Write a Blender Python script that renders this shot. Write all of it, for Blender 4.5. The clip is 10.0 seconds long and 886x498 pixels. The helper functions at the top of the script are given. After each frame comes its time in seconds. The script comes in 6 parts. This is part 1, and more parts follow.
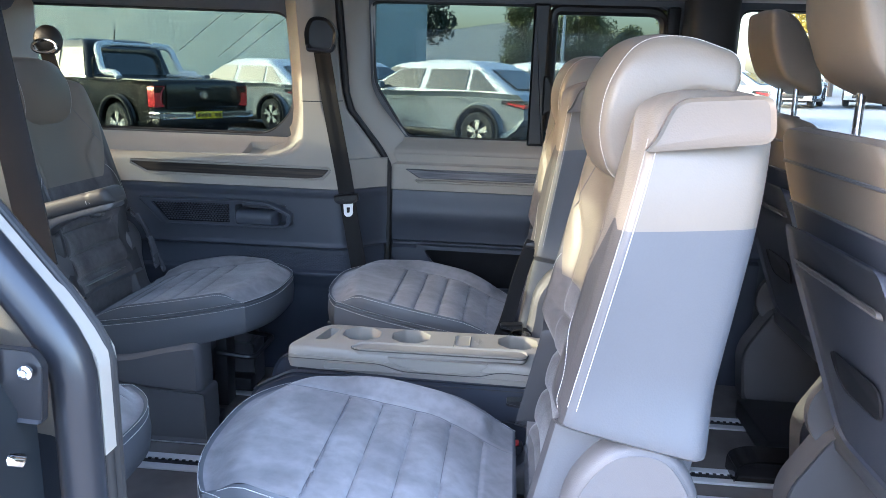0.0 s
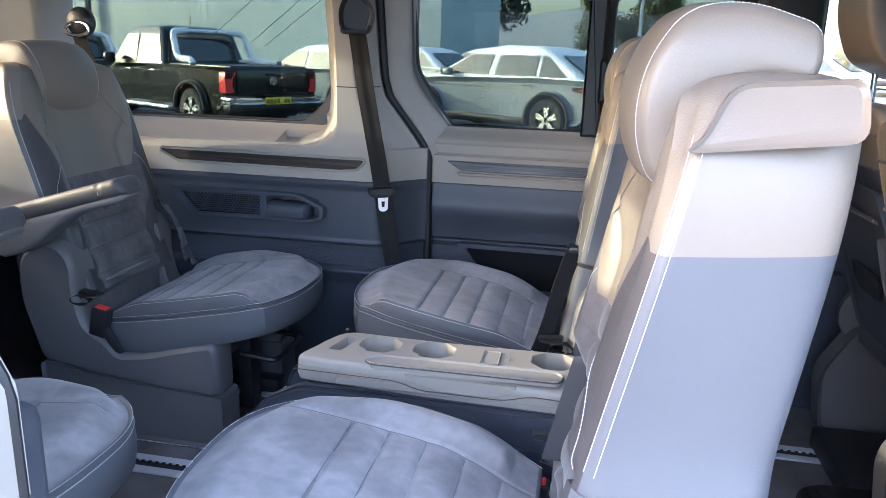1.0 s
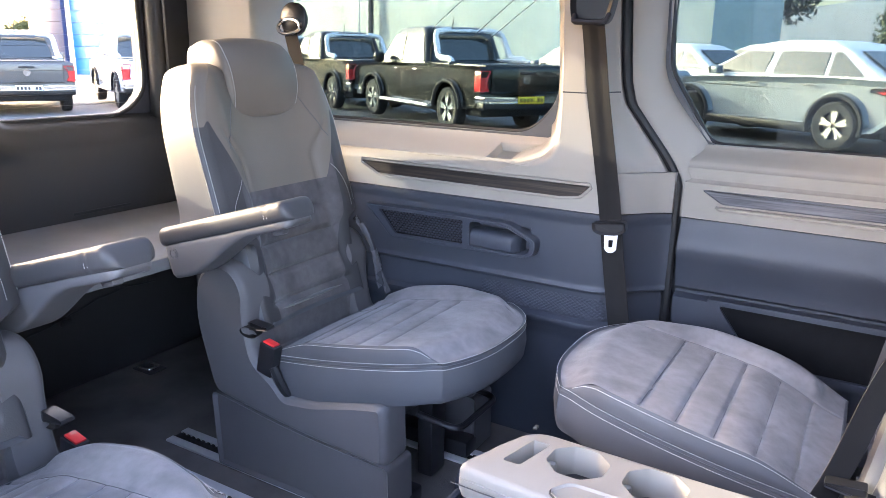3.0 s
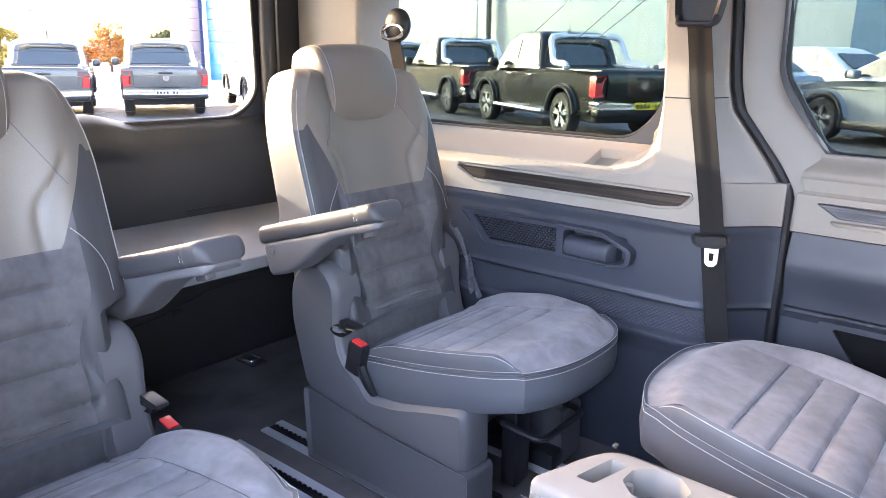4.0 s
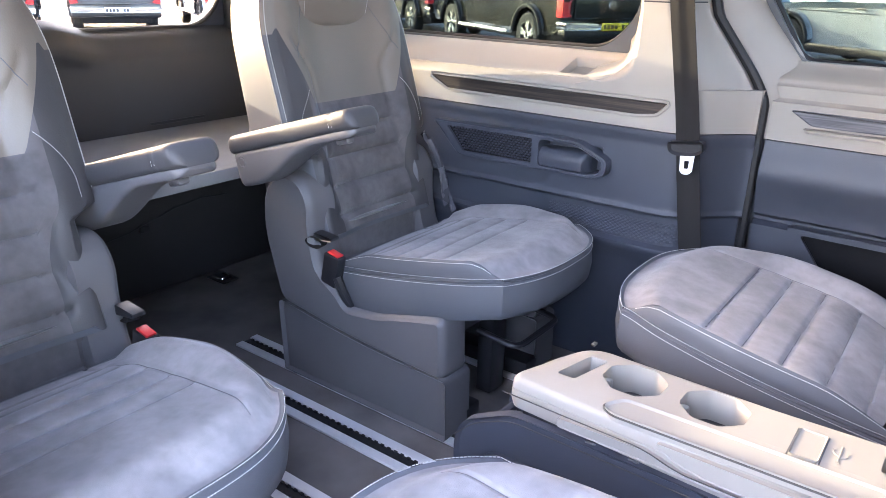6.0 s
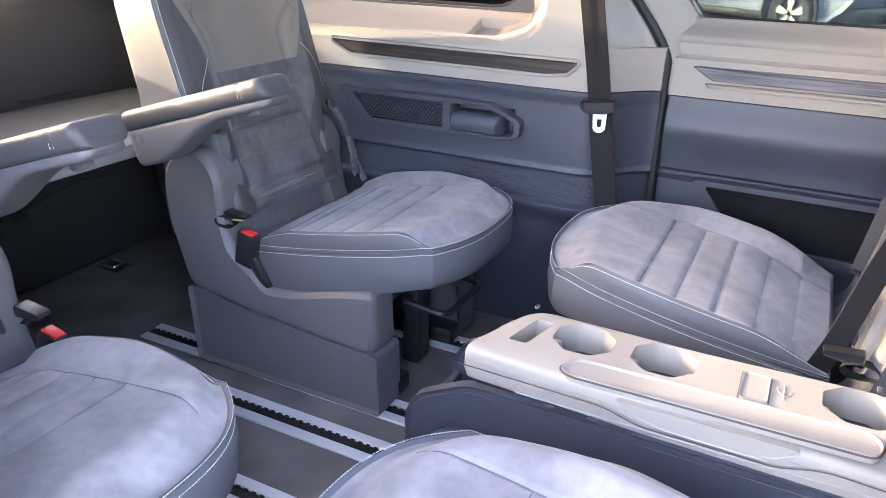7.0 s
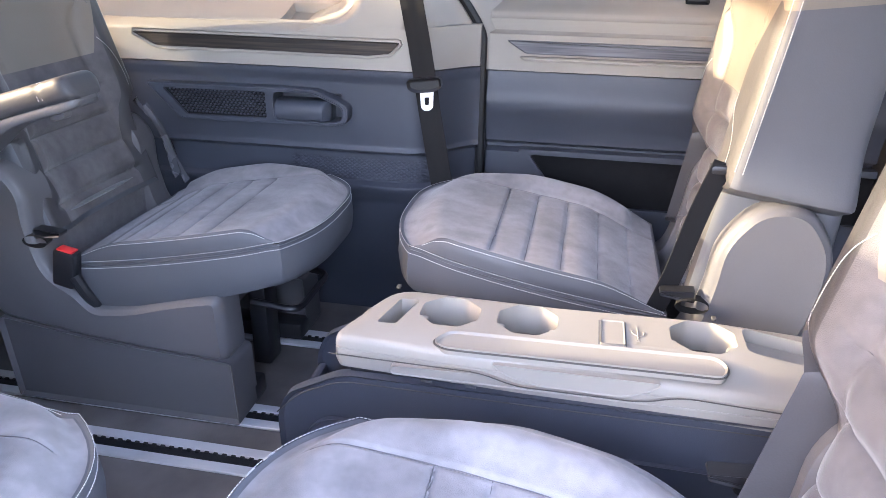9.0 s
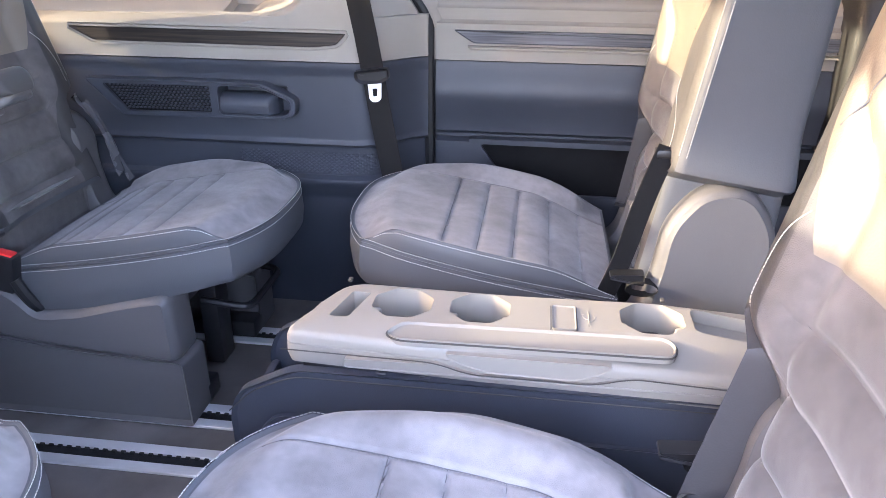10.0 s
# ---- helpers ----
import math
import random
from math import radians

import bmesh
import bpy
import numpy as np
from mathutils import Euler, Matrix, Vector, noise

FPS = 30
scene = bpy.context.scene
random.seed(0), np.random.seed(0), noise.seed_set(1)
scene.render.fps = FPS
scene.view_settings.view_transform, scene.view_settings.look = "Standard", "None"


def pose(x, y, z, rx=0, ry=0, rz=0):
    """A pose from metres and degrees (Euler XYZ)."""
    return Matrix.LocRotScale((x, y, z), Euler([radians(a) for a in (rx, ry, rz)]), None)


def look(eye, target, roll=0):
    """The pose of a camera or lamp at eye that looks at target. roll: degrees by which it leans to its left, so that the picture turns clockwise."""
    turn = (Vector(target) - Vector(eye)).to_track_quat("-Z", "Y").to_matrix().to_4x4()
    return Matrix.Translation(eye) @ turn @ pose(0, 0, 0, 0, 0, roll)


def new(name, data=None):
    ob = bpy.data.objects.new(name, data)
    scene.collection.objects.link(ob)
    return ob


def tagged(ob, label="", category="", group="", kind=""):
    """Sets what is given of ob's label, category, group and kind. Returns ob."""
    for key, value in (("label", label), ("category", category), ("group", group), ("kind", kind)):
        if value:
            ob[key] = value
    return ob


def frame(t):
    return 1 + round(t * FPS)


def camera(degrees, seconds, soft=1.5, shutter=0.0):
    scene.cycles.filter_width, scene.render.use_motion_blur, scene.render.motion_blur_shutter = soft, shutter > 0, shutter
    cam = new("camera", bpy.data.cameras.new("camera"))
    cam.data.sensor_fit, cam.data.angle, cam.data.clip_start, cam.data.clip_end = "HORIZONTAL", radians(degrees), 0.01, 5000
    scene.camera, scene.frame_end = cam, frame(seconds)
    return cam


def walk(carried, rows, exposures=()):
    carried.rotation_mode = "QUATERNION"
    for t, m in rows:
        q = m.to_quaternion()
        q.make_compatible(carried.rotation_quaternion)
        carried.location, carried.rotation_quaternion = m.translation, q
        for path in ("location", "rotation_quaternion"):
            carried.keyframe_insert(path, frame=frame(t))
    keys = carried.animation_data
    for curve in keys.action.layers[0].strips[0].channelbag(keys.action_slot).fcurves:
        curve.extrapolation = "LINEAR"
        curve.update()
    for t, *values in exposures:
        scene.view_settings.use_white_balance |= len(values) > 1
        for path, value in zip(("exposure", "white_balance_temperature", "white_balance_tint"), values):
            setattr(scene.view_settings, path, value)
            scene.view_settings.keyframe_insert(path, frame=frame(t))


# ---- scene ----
cam = camera(62.3, 10.0, 0.6)
METRES, EYE, TILT, LEAN, TURN = 0.96, 0.983, -13.5, -1.8, 5.5
ROWS = [
    (0.0, 0.0, 0.0, 0.0, -0.0, 0.0, -0.0),
    (0.5, 0.0397, 0.0877, 0.025, 2.45, -0.45, -0.56),
    (1.0, 0.0822, 0.1846, 0.035, 5.42, -1.04, -1.3),
    (1.5, 0.0912, 0.2912, 0.0524, 9.0, -1.59, -2.27),
    (2.0, 0.0626, 0.4533, 0.0864, 13.83, -2.08, -3.23),
    (2.5, 0.0425, 0.5608, 0.1171, 19.1, -2.23, -4.26),
    (3.0, 0.0488, 0.6353, 0.1425, 24.67, -2.27, -5.28),
    (4.5, 0.1001, 0.6708, 0.144, 35.44, -3.64, -7.6),
    (5.0, 0.1034, 0.6642, 0.1289, 35.74, -5.05, -7.8),
    (6.5, 0.0154, 0.6653, 0.1031, 25.96, -9.29, -5.79),
    (7.0, -0.0355, 0.6588, 0.0996, 20.87, -9.87, -4.56),
    (7.5, -0.0732, 0.6574, 0.0922, 15.95, -10.05, -3.3),
    (8.0, -0.0933, 0.6509, 0.0887, 11.78, -10.07, -2.15),
    (8.5, -0.1001, 0.6479, 0.0884, 8.63, -10.09, -1.15),
    (9.0, -0.0923, 0.6537, 0.0866, 5.86, -10.13, -0.26),
    (9.5, -0.0843, 0.6578, 0.0849, 3.77, -10.39, 0.37),
    (10.0, -0.0822, 0.6576, 0.0826, 2.3, -10.73, 0.86),
]
walk(cam, [(t, pose(0, 0, EYE, TILT, LEAN, TURN) @ pose(METRES * x, METRES * y, METRES * z, 90 + pitch, roll, yaw)) for t, x, y, z, yaw, pitch, roll in ROWS],
     [(0.0, 5.06, 5600, 19), (0.5, 5.2, 5650, 21), (1.0, 5.22, 5700, 23), (1.5, 5.36, 5750, 24), (2.0, 5.68, 5850, 26), (4.5, 6.40, 6250, 30), (8.0, 6.28, 6300, 30), (10.0, 6.05, 6200, 31)])
# ---- world, sun, exposure ----
SUN_TO = Vector((-0.957, -0.11, 0.215)).normalized()      # towards the sun
world = bpy.data.worlds.new("world")
scene.world = world
world.use_nodes = True
wn, wl = world.node_tree.nodes, world.node_tree.links
sky = wn.new("ShaderNodeTexSky")
sky.sky_type, sky.sun_disc = "NISHITA", False
sky.sun_elevation = math.asin(SUN_TO.z)
sky.sun_rotation = math.atan2(SUN_TO.x, SUN_TO.y)
sky.air_density, sky.dust_density, sky.ozone_density = 1.0, 4.0, 0.5
wl.new(sky.outputs[0], wn["Background"].inputs[0])
wn["Background"].inputs[1].default_value = 0.15
sun = new("sun", bpy.data.lights.new("sun", "SUN"))
sun.data.energy, sun.data.angle, sun.data.color = 1.0, radians(0.6), (1.0, 0.93, 0.58)
sun.matrix_world = look((0, 0, 30), Vector((0, 0, 30)) - SUN_TO)


# ---- helpers for meshes ----
def finish(name, bm, mat, smooth=True, autosmooth=None):
    me = bpy.data.meshes.new(name)
    bmesh.ops.recalc_face_normals(bm, faces=bm.faces[:])
    bm.to_mesh(me)
    bm.free()
    me.materials.append(mat)
    me.polygons.foreach_set("use_smooth", [smooth] * len(me.polygons))
    if smooth:
        me.set_sharp_from_angle(angle=radians(autosmooth or 38))
    return me


def part(name, bm, mat, parent=None, label="", smooth=True, sharp=None):
    """One mesh object out of a bmesh, under a thing or a part."""
    ob = new(name, finish(name, bm, mat, smooth, sharp))
    if parent is not None:
        ob.parent = parent
    if label:
        ob["label"] = label
    return ob


def thing(name, label, category, group="", kind="", m=None):
    ob = new(name)
    ob.empty_display_size = 0.05
    if m is not None:
        ob.matrix_basis = m
    return tagged(ob, label, category, group, kind)


def add_box(bm, x0, x1, y0, y1, z0, z1, bevel=0.0, seg=2):
    r = bmesh.ops.create_cube(bm, size=1.0)
    vs = r["verts"]
    bmesh.ops.scale(bm, vec=(x1 - x0, y1 - y0, z1 - z0), verts=vs)
    bmesh.ops.translate(bm, vec=((x0 + x1) / 2, (y0 + y1) / 2, (z0 + z1) / 2), verts=vs)
    if bevel:
        es = list({e for v in vs for e in v.link_edges})
        bmesh.ops.bevel(bm, geom=es, offset=bevel, segments=seg, profile=0.5, affect="EDGES")
    return bm


def box(x0, x1, y0, y1, z0, z1, bevel=0.0, seg=2):
    return add_box(bmesh.new(), x0, x1, y0, y1, z0, z1, bevel, seg)


def add_loft(bm, rings, caps=True, closed=True):
    """Skins rings of equally many points."""
    rows = [[bm.verts.new(p) for p in ring] for ring in rings]
    n = len(rows[0])
    for a, b in zip(rows, rows[1:]):
        for i in range(n if closed else n - 1):
            j = (i + 1) % n
            bm.faces.new((a[i], a[j], b[j], b[i]))
    if caps and closed:
        bm.faces.new(rows[0][::-1])
        bm.faces.new(rows[-1])
    return bm


def loft(rings, caps=True, closed=True):
    return add_loft(bmesh.new(), rings, caps, closed)


def round_poly(pts, r, seg=4):
    """A polygon of 2D points with its corners rounded; a point may carry its own radius as a third number."""
    out, n = [], len(pts)
    for i in range(n):
        p, a, b = Vector(pts[i][:2]), Vector(pts[i - 1][:2]), Vector(pts[(i + 1) % n][:2])
        rr = pts[i][2] if len(pts[i]) > 2 else r
        u, v = a - p, b - p
        k = min(rr, u.length * 0.48, v.length * 0.48)
        if k < 1e-5:
            out.append((p.x, p.y))
            continue
        u.normalize(), v.normalize()
        for s in range(seg + 1):
            t = s / seg
            q = (1 - t) ** 2 * (p + u * k) + 2 * t * (1 - t) * p + t * t * (p + v * k)
            out.append((q.x, q.y))
    return out


def inset_poly(pts, d):
    """Moves a closed polygon's points inwards by d, along their normals."""
    n, area = len(pts), 0.0
    for i in range(n):
        (x0, y0), (x1, y1) = pts[i], pts[(i + 1) % n]
        area += x0 * y1 - x1 * y0
    sgn, out = (1 if area > 0 else -1), []
    for i in range(n):
        a, b = Vector(pts[i - 1]), Vector(pts[(i + 1) % n])
        t = (b - a)
        t = t.normalized() if t.length > 1e-9 else Vector((1, 0))
        out.append((pts[i][0] - t.y * d * sgn, pts[i][1] + t.x * d * sgn))
    return out


AXES = {"x": lambda a, b, c: (c, a, b), "y": lambda a, b, c: (a, c, b), "z": lambda a, b, c: (a, b, c)}


def add_prism(bm, poly, axis, c0, c1, edge=0.004, seg=2):
    """A polygon drawn out along an axis from c0 to c1, its rims rounded by edge. (x: y,z; y: x,z; z: x,y)"""
    put, rings = AXES[axis], []
    sgn = 1 if c1 > c0 else -1
    if edge:
        for s in range(seg + 1):
            a = math.pi / 2 * s / seg
            rings.append([put(u, v, c0 + sgn * edge * (1 - math.sin(a))) for u, v in inset_poly(poly, edge * (1 - math.cos(math.pi / 2 - a)))])
        back = []
        for s in range(seg + 1):
            a = math.pi / 2 * s / seg
            back.append([put(u, v, c1 - sgn * edge * (1 - math.sin(a))) for u, v in inset_poly(poly, edge * (1 - math.cos(math.pi / 2 - a)))])
        rings += back[::-1]
    else:
        rings = [[put(u, v, c) for u, v in poly] for c in (c0, c1)]
    return add_loft(bm, rings)


def prism(poly, axis, c0, c1, edge=0.004, seg=2):
    return add_prism(bmesh.new(), poly, axis, c0, c1, edge, seg)


def add_tube(bm, pts, r, n=8, closed=False):
    pts = [Vector(p) for p in pts]
    rings, m, nrm = [], len(pts), None
    for i, p in enumerate(pts):
        a = pts[i - 1] if (i or closed) else p
        b = pts[(i + 1) % m] if (i < m - 1 or closed) else p
        d = (b - a).normalized()
        if nrm is None:
            nrm = d.orthogonal().normalized()
        nrm = (nrm - d * nrm.dot(d)).normalized()
        s = d.cross(nrm)
        rr = r[i] if isinstance(r, (list, tuple)) else r
        rings.append([p + nrm * rr * math.cos(2 * math.pi * k / n) + s * rr * math.sin(2 * math.pi * k / n) for k in range(n)])
    if closed:
        rings.append(rings[0])
    return add_loft(bm, rings, caps=not closed)


def tube(pts, r, n=8, closed=False):
    return add_tube(bmesh.new(), pts, r, n, closed)


def bend(pts, r, seg=5):
    """A 3D polyline with its inner corners rounded."""
    pts = [Vector(p) for p in pts]
    out = [pts[0]]
    for a, p, b in zip(pts, pts[1:], pts[2:]):
        u, v = a - p, b - p
        k = min(r, u.length * 0.45, v.length * 0.45)
        u.normalize(), v.normalize()
        for s in range(seg + 1):
            t = s / seg
            out.append((1 - t) ** 2 * (p + u * k) + 2 * t * (1 - t) * p + t * t * (p + v * k))
    return out + [pts[-1]]


def add_grid(bm, fn, nu, nv):
    """A sheet of fn(u, v), u and v from 0 to 1."""
    rows = [[bm.verts.new(fn(i / nu, j / nv)) for i in range(nu + 1)] for j in range(nv + 1)]
    for a, b in zip(rows, rows[1:]):
        for i in range(nu):
            bm.faces.new((a[i], a[i + 1], b[i + 1], b[i]))
    return bm


def add_slab(bm, fn, nu, nv, back):
    """A sheet of fn(u, v) with a thickness: back is the way to its other side."""
    back = Vector(back)
    front = [[bm.verts.new(fn(i / nu, j / nv)) for i in range(nu + 1)] for j in range(nv + 1)]
    for a, b in zip(front, front[1:]):
        for i in range(nu):
            bm.faces.new((a[i], a[i + 1], b[i + 1], b[i]))
    rim = front[0] + [r[-1] for r in front[1:-1]] + front[-1][::-1] + [r[0] for r in front[1:-1]][::-1]
    rear = [bm.verts.new(v.co + back) for v in rim]
    n = len(rim)
    for i in range(n):
        bm.faces.new((rim[i], rear[i], rear[(i + 1) % n], rim[(i + 1) % n]))
    bmesh.ops.triangle_fill(bm, use_beauty=True, edges=[bm.edges.get((rear[i], rear[(i + 1) % n])) for i in range(n)])
    return bm


def plate_with_holes(bm, outer, holes, put):
    """A flat face with holes. put turns 2D into 3D. Returns the rims, as lists of vertices."""
    rims, edges = [], []
    for loop in [outer] + holes:
        vs = [bm.verts.new(put(u, v)) for u, v in loop]
        rims.append(vs)
        edges += [bm.edges.new((vs[i], vs[(i + 1) % len(vs)])) for i in range(len(vs))]
    bmesh.ops.triangle_fill(bm, use_beauty=True, use_dissolve=False, edges=edges)
    return rims


def pull(bm, rim, way):
    """Walls from a rim along a way; returns the new rim."""
    way = Vector(way)
    low = [bm.verts.new(v.co + way) for v in rim]
    for i in range(len(rim)):
        j = (i + 1) % len(rim)
        bm.faces.new((rim[i], rim[j], low[j], low[i]))
    return low


def stitches(path, out, size=0.0005, step=0.0048, length=0.0035):
    """Small thread dashes along a path, into the bmesh out."""
    path = [Vector(p) for p in path]
    ends = [0.0]
    for a, b in zip(path, path[1:]):
        ends.append(ends[-1] + (b - a).length)

    def at(t):
        k = next((k for k in range(1, len(ends)) if t <= ends[k]), len(ends) - 1)
        span = max(1e-9, ends[k] - ends[k - 1])
        return path[k - 1].lerp(path[k], (t - ends[k - 1]) / span)

    t = 0.0
    while t + length < ends[-1]:
        c, e = at(t), at(t + length)
        d = (e - c).normalized()
        side = d.orthogonal().normalized()
        ring = [side * size, d.cross(side) * size, -side * size, -d.cross(side) * size]
        vs = [out.verts.new(q + o) for q in (c, e) for o in ring]
        for k in range(4):
            out.faces.new((vs[k], vs[(k + 1) % 4], vs[4 + (k + 1) % 4], vs[4 + k]))
        out.faces.new(vs[3::-1]), out.faces.new(vs[4:])
        t += step
    return out


def smoothstep(a, b, x):
    t = min(1.0, max(0.0, (x - a) / (b - a)))
    return t * t * (3 - 2 * t)


def lathe(profile, n=32, axis="z", centre=(0, 0, 0), caps=True):
    """A turned body: profile of (radius, along)."""
    bm, put, c = bmesh.new(), AXES[axis], Vector(centre)
    rings = [[Vector(put(r * math.cos(2 * math.pi * k / n), r * math.sin(2 * math.pi * k / n), h)) + c for k in range(n)] for r, h in profile]
    return add_loft(bm, rings, caps)


# ---- materials ----
def material(name, base, rough=0.6, metal=0.0, grain=600.0, bump=0.12, vary=0.10, blotch=6.0, dist=0.0006, spec=0.5, rvary=0.08, kind="noise", per=0.0, sheen=0.0, coat=0.0):
    """Base colour with fine grain, large blotches and a fine relief."""
    m = bpy.data.materials.new(name)
    m.use_nodes = True
    n, l = m.node_tree.nodes, m.node_tree.links
    b = n["Principled BSDF"]
    co = n.new("ShaderNodeTexCoord")
    fine = n.new("ShaderNodeTexVoronoi" if kind == "cell" else "ShaderNodeTexNoise")
    fine.inputs["Scale"].default_value = grain
    big = n.new("ShaderNodeTexNoise")
    big.inputs["Scale"].default_value, big.inputs["Detail"].default_value = blotch, 5.0
    for q in (fine, big):
        l.new(co.outputs["Object"], q.inputs["Vector"])
    mix = n.new("ShaderNodeMix")
    mix.data_type = "RGBA"
    mix.inputs[6].default_value = (*[c * (1 - vary) for c in base], 1)
    mix.inputs[7].default_value = (*[min(1, c * (1 + vary)) for c in base], 1)
    add = n.new("ShaderNodeMath")
    add.operation = "ADD"
    sc = n.new("ShaderNodeMath")
    sc.operation, sc.inputs[1].default_value = "MULTIPLY", 0.3
    fo = fine.outputs["Distance"] if kind == "cell" else fine.outputs[0]
    l.new(fo, sc.inputs[0])
    ramp = n.new("ShaderNodeMapRange")
    ramp.inputs[1].default_value, ramp.inputs[2].default_value = 0.3, 0.7
    l.new(big.outputs[0], ramp.inputs[0])
    l.new(ramp.outputs[0], add.inputs[0])
    l.new(sc.outputs[0], add.inputs[1])
    if per:
        info = n.new("ShaderNodeObjectInfo")
        p2 = n.new("ShaderNodeMath")
        p2.operation, p2.inputs[1].default_value = "MULTIPLY_ADD", per
        l.new(info.outputs["Random"], p2.inputs[0])
        l.new(add.outputs[0], p2.inputs[2])
        l.new(p2.outputs[0], mix.inputs[0])
    else:
        l.new(add.outputs[0], mix.inputs[0])
    l.new(mix.outputs[2], b.inputs["Base Color"])
    rr = n.new("ShaderNodeMapRange")
    rr.inputs[3].default_value, rr.inputs[4].default_value = max(0.02, rough - rvary), min(1, rough + rvary)
    l.new(big.outputs[0], rr.inputs[0])
    l.new(rr.outputs[0], b.inputs["Roughness"])
    b.inputs["Metallic"].default_value = metal
    b.inputs["Specular IOR Level"].default_value = spec
    b.inputs["Sheen Weight"].default_value = sheen
    b.inputs["Sheen Roughness"].default_value = 0.4
    b.inputs["Coat Weight"].default_value = coat
    b.inputs["Coat Roughness"].default_value = 0.06
    if bump:
        bu = n.new("ShaderNodeBump")
        bu.inputs["Strength"].default_value, bu.inputs["Distance"].default_value = bump, dist
        l.new(fo, bu.inputs["Height"])
        l.new(bu.outputs[0], b.inputs["Normal"])
    return m


def glowing(name, colour, strength):
    m = bpy.data.materials.new(name)
    m.use_nodes = True
    b = m.node_tree.nodes["Principled BSDF"]
    b.inputs["Base Color"].default_value = (*colour, 1)
    b.inputs["Emission Color"].default_value = (*colour, 1)
    b.inputs["Emission Strength"].default_value = strength
    return m


def glazing(name, tint, rough=0.0):
    m = bpy.data.materials.new(name)
    m.use_nodes = True
    n, l = m.node_tree.nodes, m.node_tree.links
    n.remove(n["Principled BSDF"])
    clear, gloss, mix = n.new("ShaderNodeBsdfTransparent"), n.new("ShaderNodeBsdfGlossy"), n.new("ShaderNodeMixShader")
    clear.inputs[0].default_value = (*tint, 1)
    gloss.inputs["Roughness"].default_value = rough
    fr = n.new("ShaderNodeFresnel")
    fr.inputs[0].default_value = 1.22
    l.new(fr.outputs[0], mix.inputs[0])
    l.new(clear.outputs[0], mix.inputs[1])
    l.new(gloss.outputs[0], mix.inputs[2])
    l.new(mix.outputs[0], n["Material Output"].inputs[0])
    return m


def suede_material(name, base):
    """Brushed microfibre: nap lying in two ways leaves lighter and darker strokes."""
    m = material(name, base, 0.95, grain=1100, bump=0.5, vary=0.11, blotch=55, spec=0.2, sheen=0.28)
    n, l = m.node_tree.nodes, m.node_tree.links
    b = n["Principled BSDF"]
    old = b.inputs["Base Color"].links[0].from_socket
    co = n.new("ShaderNodeTexCoord")
    mp = n.new("ShaderNodeMapping")
    mp.inputs["Rotation"].default_value = (0.4, 0.2, 0.7)
    mp.inputs["Scale"].default_value = (1.0, 1.35, 1.1)
    q = n.new("ShaderNodeTexNoise")
    q.inputs["Scale"].default_value, q.inputs["Detail"].default_value, q.inputs["Distortion"].default_value = 8.0, 4.0, 0.35
    l.new(co.outputs["Object"], mp.inputs[0])
    l.new(mp.outputs[0], q.inputs["Vector"])
    r = n.new("ShaderNodeMapRange")
    r.inputs[1].default_value, r.inputs[2].default_value, r.inputs[3].default_value, r.inputs[4].default_value = 0.36, 0.64, 0.80, 1.20
    l.new(q.outputs[0], r.inputs[0])
    mu = n.new("ShaderNodeMix")
    mu.data_type, mu.blend_type = "RGBA", "MULTIPLY"
    mu.inputs[0].default_value = 1.0
    l.new(old, mu.inputs[6])
    l.new(r.outputs[0], mu.inputs[7])
    l.new(mu.outputs[2], b.inputs["Base Color"])
    return m


def wood_material(name, dark, light):
    m = material(name, dark, 0.45, grain=90, bump=0.3, vary=0.2)
    n, l = m.node_tree.nodes, m.node_tree.links
    b = n["Principled BSDF"]
    co, mp, q = n.new("ShaderNodeTexCoord"), n.new("ShaderNodeMapping"), n.new("ShaderNodeTexNoise")
    mp.inputs["Scale"].default_value = (6, 160, 260)
    q.inputs["Scale"].default_value, q.inputs["Detail"].default_value = 1.0, 6
    l.new(co.outputs["Object"], mp.inputs[0])
    l.new(mp.outputs[0], q.inputs["Vector"])
    r = n.new("ShaderNodeValToRGB")
    r.color_ramp.elements[0].position, r.color_ramp.elements[1].position = 0.38, 0.68
    r.color_ramp.elements[0].color, r.color_ramp.elements[1].color = (*dark, 1), (*light, 1)
    l.new(q.outputs[0], r.inputs[0])
    l.new(r.outputs[0], b.inputs["Base Color"])
    return m


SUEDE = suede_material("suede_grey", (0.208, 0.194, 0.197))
# Darker copy of the suede: shade on the upright backrests put into colour.
SUEDE_SHADED = suede_material("suede_grey_shaded", (0.100, 0.093, 0.094))
LEATHER = material("leather_grey", (0.080, 0.083, 0.092), 0.48, grain=420, bump=0.22, kind="cell", vary=0.06, spec=0.35)
LEATHER_BEIGE = material("leather_beige", (0.152, 0.128, 0.104), 0.42, grain=420, bump=0.2, kind="cell", vary=0.05)
PLASTIC = material("plastic_slate", (0.044, 0.049, 0.064), 0.45, grain=900, bump=0.25, kind="cell", vary=0.08)
PLASTIC_SEAT = material("plastic_seat_grey", (0.096, 0.092, 0.095), 0.46, grain=900, bump=0.2, kind="cell", vary=0.06, spec=0.4)
PLASTIC_BLACK = material("plastic_black", (0.012, 0.012, 0.014), 0.4, grain=700, bump=0.1, vary=0.1)
BEIGE_TRIM = material("plastic_beige", (0.295, 0.268, 0.236), 0.55, grain=900, bump=0.2, kind="cell", vary=0.05)
CONSOLE_TOP = material("console_beige", (0.262, 0.238, 0.208), 0.45, grain=900, bump=0.15, kind="cell", vary=0.04)
CARPET = material("carpet_dark", (0.165, 0.150, 0.142), 0.98, grain=900, bump=0.7, vary=0.3, dist=0.002, spec=0.1)
